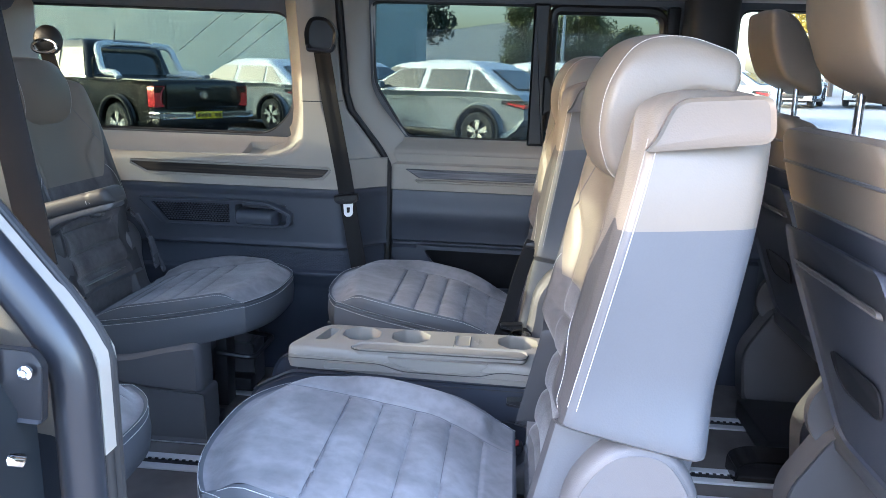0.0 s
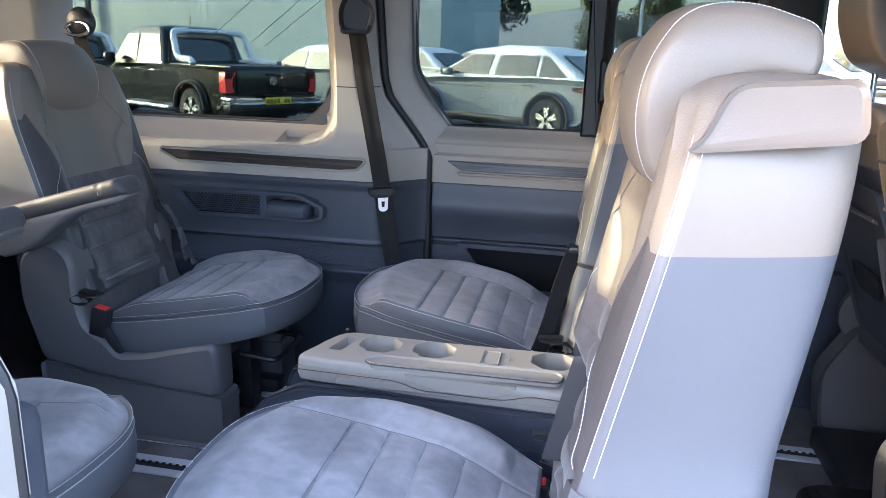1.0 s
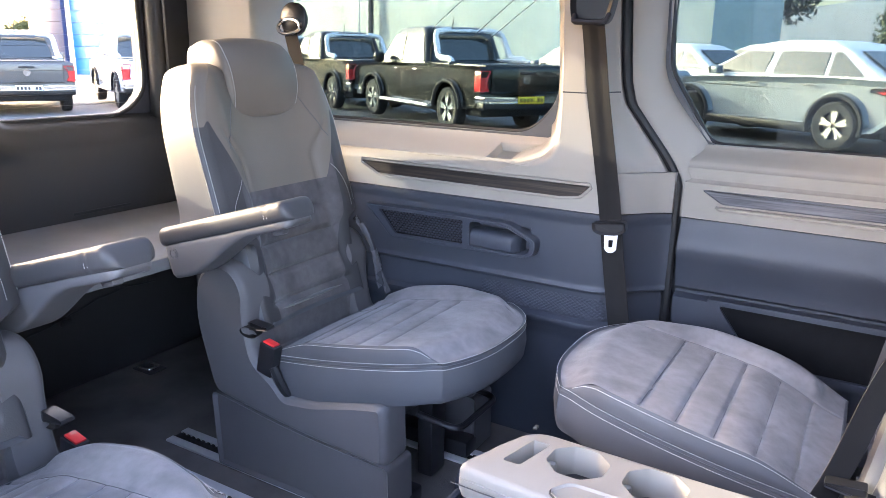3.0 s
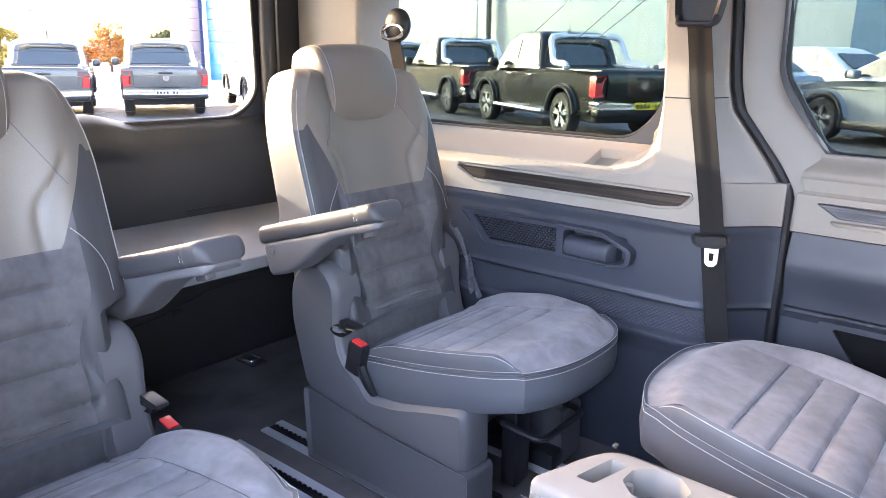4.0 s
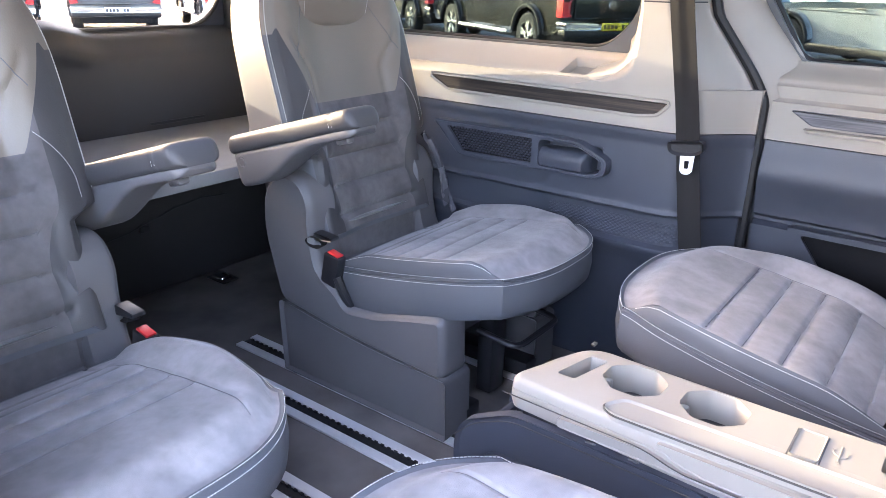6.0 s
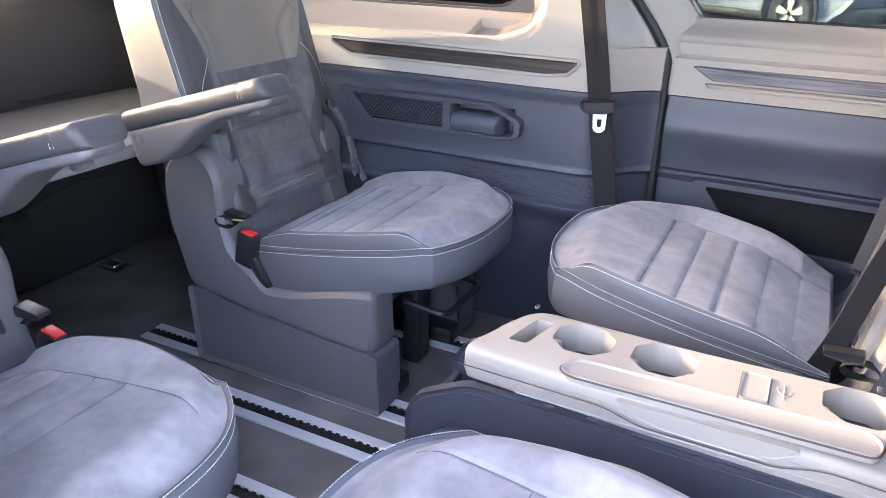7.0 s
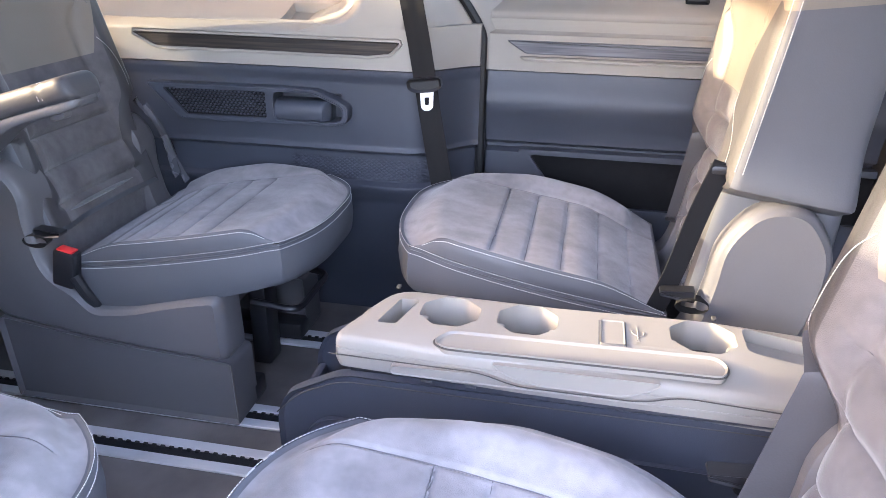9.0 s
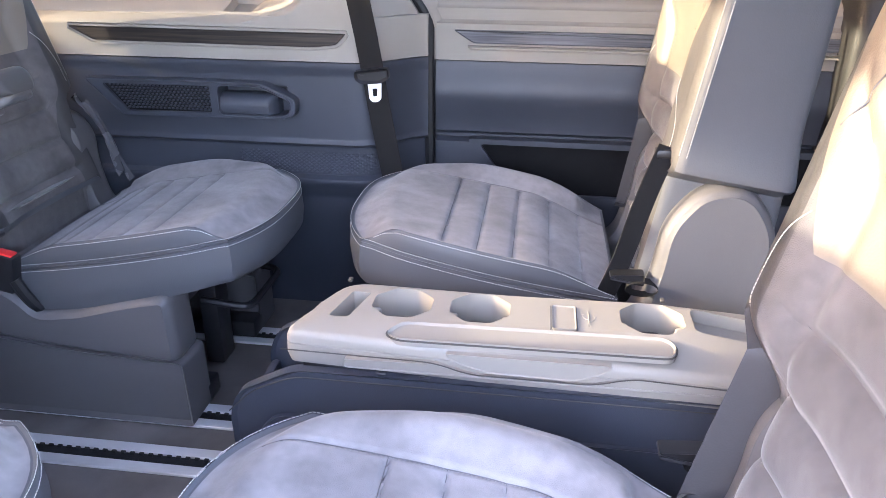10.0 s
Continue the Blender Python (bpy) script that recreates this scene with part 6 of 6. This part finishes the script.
hall = thing("warehouse", "long warehouse clad in ribbed grey-green metal", "building")
part("wall", clad_wall((-62, 50), (-7.2, 36.5), -2, 8.5), CLAD, hall, smooth=False)
part("roof_edge", prism([(-0.3, 8.4), (0.3, 8.4), (0.3, 8.9), (-0.3, 8.9)], "x", -62, -7, 0.02), CLAD_PALE, hall).matrix_basis = Matrix.Translation((0, 0, 0)) @ pose(-7.2, 36.5, 0, 0, 0, -13.85) @ Matrix.Translation((7, 0, 0))
part("downpipe", box(-30.1, -29.9, 41.6, 41.9, -1, 8.5), PLASTIC, hall)
# Unseen wall, added to hold back low sky light at the doorway.
low_sky_block = thing("warehouse", "unseen added wall that blocks low sky at the doorway", "building")
part("wall", clad_wall((45, -11), (-30, -11), -2, 2.6), CLAD, low_sky_block, smooth=False)
far_hall = thing("warehouse", "pale industrial hall with a low pitched roof", "building")
part("wall", prism([(-16, -1), (-16, 4.2), (-2.0, 6.4), (16, 3.2), (16, -1)], "y", 78, 110, 0), CLAD_PALE, far_hall, smooth=False)
far_hall.matrix_basis = pose(2, 0, 0)
house = thing("warehouse", "low pale hall behind the trees", "building")
part("wall", prism([(10, -1), (10, 4.6), (19, 6.0), (28, 4.2), (28, -1)], "y", 96, 120, 0), CLAD_PALE, house, smooth=False)
blue = thing("office_block", "office block clad in navy and bright blue panels", "building")
part("navy_wing", box(-42.5, -39.3, 26.0, 34, -2, 9.5, 0.05), CLAD_NAVY, blue)
part("blue_wing", box(-39.2, -34.0, 26.4, 34, -2, 9.5, 0.05), CLAD_BLUE, blue)
part("white_wing", box(-36.0, -33.9, 26.2, 34, -2, 9.5, 0.05), CLAD_PALE, blue)
sheds = thing("factory_shed", "far pale factory sheds with flat roofs", "building")
part("shed", box(-150, -118, 45, 75, -3, 1.6), CLAD_PALE, sheds)

HILL = material("bare_earth", (0.22, 0.17, 0.12), 0.95, grain=3, bump=0.5, vary=0.25, blotch=0.2, dist=0.1)
hill = thing("earth_mound", "bare brown earth mound far off", "hill")
bm = bmesh.new()
add_grid(bm, lambda u, v: (-128 + 34 * u, 24 + 40 * v, -3 + 6.2 * math.sin(math.pi * v) ** 1.3 * (0.6 + 0.4 * math.sin(3.1 * u)) * (1 + 0.12 * noise.noise(Vector((u * 6, v * 9, 0))))), 16, 40)
part("mound", bm, HILL, hill)


def pole(label, x, y, h, r=0.09):
    p = thing("lamp_post", label, "lamp post", "lamp posts of the car park")
    g = ground_z(x, y)
    part("shaft", tube([(x, y, g - 0.3), (x, y, g + 1.2), (x, y, g + h)], [r * 1.35, r * 1.3, r * 0.65], 10), ALU, p)
    part("lamp_head", box(x - 0.35, x + 0.35, y - 0.12, y + 0.12, g + h - 0.02, g + h + 0.08, 0.03), PLASTIC, p)
    return p


pole("pale metal lamp post behind the pickup trucks", -21.2, 9.3, 9.0)
pole("pale metal lamp post beside the blue building", -33.5, 22.6, 8.0)
pole("pale metal lamp post between the trees", 2.6, 44.0, 9.0)
pole("short dark lamp post by the warehouse", -22.5, 30.5, 4.2, 0.05)

LEAF_DARK = material("foliage_dark", (0.028, 0.042, 0.022), 0.7, grain=4, bump=0, vary=0.35, blotch=1.5, per=0.2)
LEAF_OLIVE = material("foliage_olive", (0.10, 0.11, 0.035), 0.7, grain=4, bump=0, vary=0.35, blotch=1.5)
LEAF_YELLOW = material("foliage_yellow", (0.33, 0.25, 0.04), 0.7, grain=4, bump=0, vary=0.3, blotch=1.5)
LEAF_ORANGE = material("foliage_orange", (0.42, 0.17, 0.03), 0.7, grain=4, bump=0, vary=0.3, blotch=1.5)
BARK = material("bark", (0.07, 0.055, 0.045), 0.9, grain=20, bump=0.6, dist=0.02)


def tree(label, x, y, h, spread, leaf, count, size, seed):
    rnd = random.Random(seed)
    t = thing("tree", label, "tree", "trees round the car park")
    g = ground_z(x, y)
    part("trunk", tube([(x, y, g - 0.3), (x + 0.1, y, g + h * 0.4), (x, y, g + h * 0.85)], [h * 0.03, h * 0.02, h * 0.006], 8), BARK, t)
    bm = bmesh.new()
    lobes = []
    for k in range(16):
        a, f = rnd.uniform(0, 2 * math.pi), rnd.uniform(0.18, 1.0)
        rad = spread * (1 - 0.55 * f) * rnd.uniform(0.35, 0.95)
        c = Vector((x + rad * math.cos(a), y + rad * math.sin(a), g + h * (0.12 + 0.78 * f)))
        lobes.append((c, spread * rnd.uniform(0.28, 0.5) * (1.15 - 0.5 * f)))
        add_tube(bm, [(x, y, g + h * f * 0.6), c], [h * 0.008, h * 0.002], 5)
    part("limbs", bm, BARK, t)
    vs, fs = [], []
    for _ in range(count):
        c, r = rnd.choice(lobes)
        d = Vector((rnd.gauss(0, 1), rnd.gauss(0, 1), rnd.gauss(0, 0.8))).normalized() * r * rnd.uniform(0.45, 1.12)
        p = c + d
        u = Vector((rnd.gauss(0, 1), rnd.gauss(0, 1), rnd.gauss(0, 1))).normalized()
        v = u.orthogonal().normalized() * size * rnd.uniform(0.5, 1.2)
        u = u * size * rnd.uniform(0.5, 1.2)
        i = len(vs)
        vs += [p - u, p + v * 0.5, p + u, p - v * 0.5]
        fs.append((i, i + 1, i + 2, i + 3))
    me = bpy.data.meshes.new("crown")
    me.from_pydata([tuple(v) for v in vs], [], fs)
    me.materials.append(leaf)
    o = new("crown", me)
    o.parent = t
    tagged(o, kind="stuff")
    return t


tree("large dark evergreen tree beside the warehouse", -7.4, 47.0, 15, 3.3, LEAF_DARK, 12000, 0.2, 1)
tree("dark evergreen tree beside a taller one", -9.8, 49.0, 14, 3.0, LEAF_DARK, 9000, 0.2, 2)
tree("olive green tree with thinning leaves", 0.6, 62.0, 6.6, 2.6, LEAF_OLIVE, 6000, 0.16, 3)
tree("olive green tree behind the lamp post", 5.0, 64.0, 7.2, 3.4, LEAF_OLIVE, 9000, 0.16, 4)
tree("dark green bushy tree", 9.6, 66.0, 4.8, 3.0, LEAF_OLIVE, 6000, 0.16, 5)
tree("small yellowing autumn tree behind the parked cars", 12.6, 60.0, 7.4, 3.2, LEAF_YELLOW, 8000, 0.16, 6)
tree("tall yellow-green autumn tree by the road", 19.0, 48.0, 13, 4.6, LEAF_YELLOW, 12000, 0.18, 7)
tree("yellow-green autumn tree by the road", 26.0, 52.0, 12, 5.0, LEAF_OLIVE, 11000, 0.18, 8)
tree("orange autumn tree beyond the pickup trucks", -62.0, 32.0, 4.6, 2.0, LEAF_ORANGE, 2500, 0.14, 9)
tree("yellow autumn tree near the earth mound", -62.0, 23.5, 3.6, 1.8, LEAF_YELLOW, 2200, 0.14, 10)
tree("olive hedge tree near the blue building", -58.0, 34.5, 3.4, 2.4, LEAF_OLIVE, 2500, 0.14, 11)
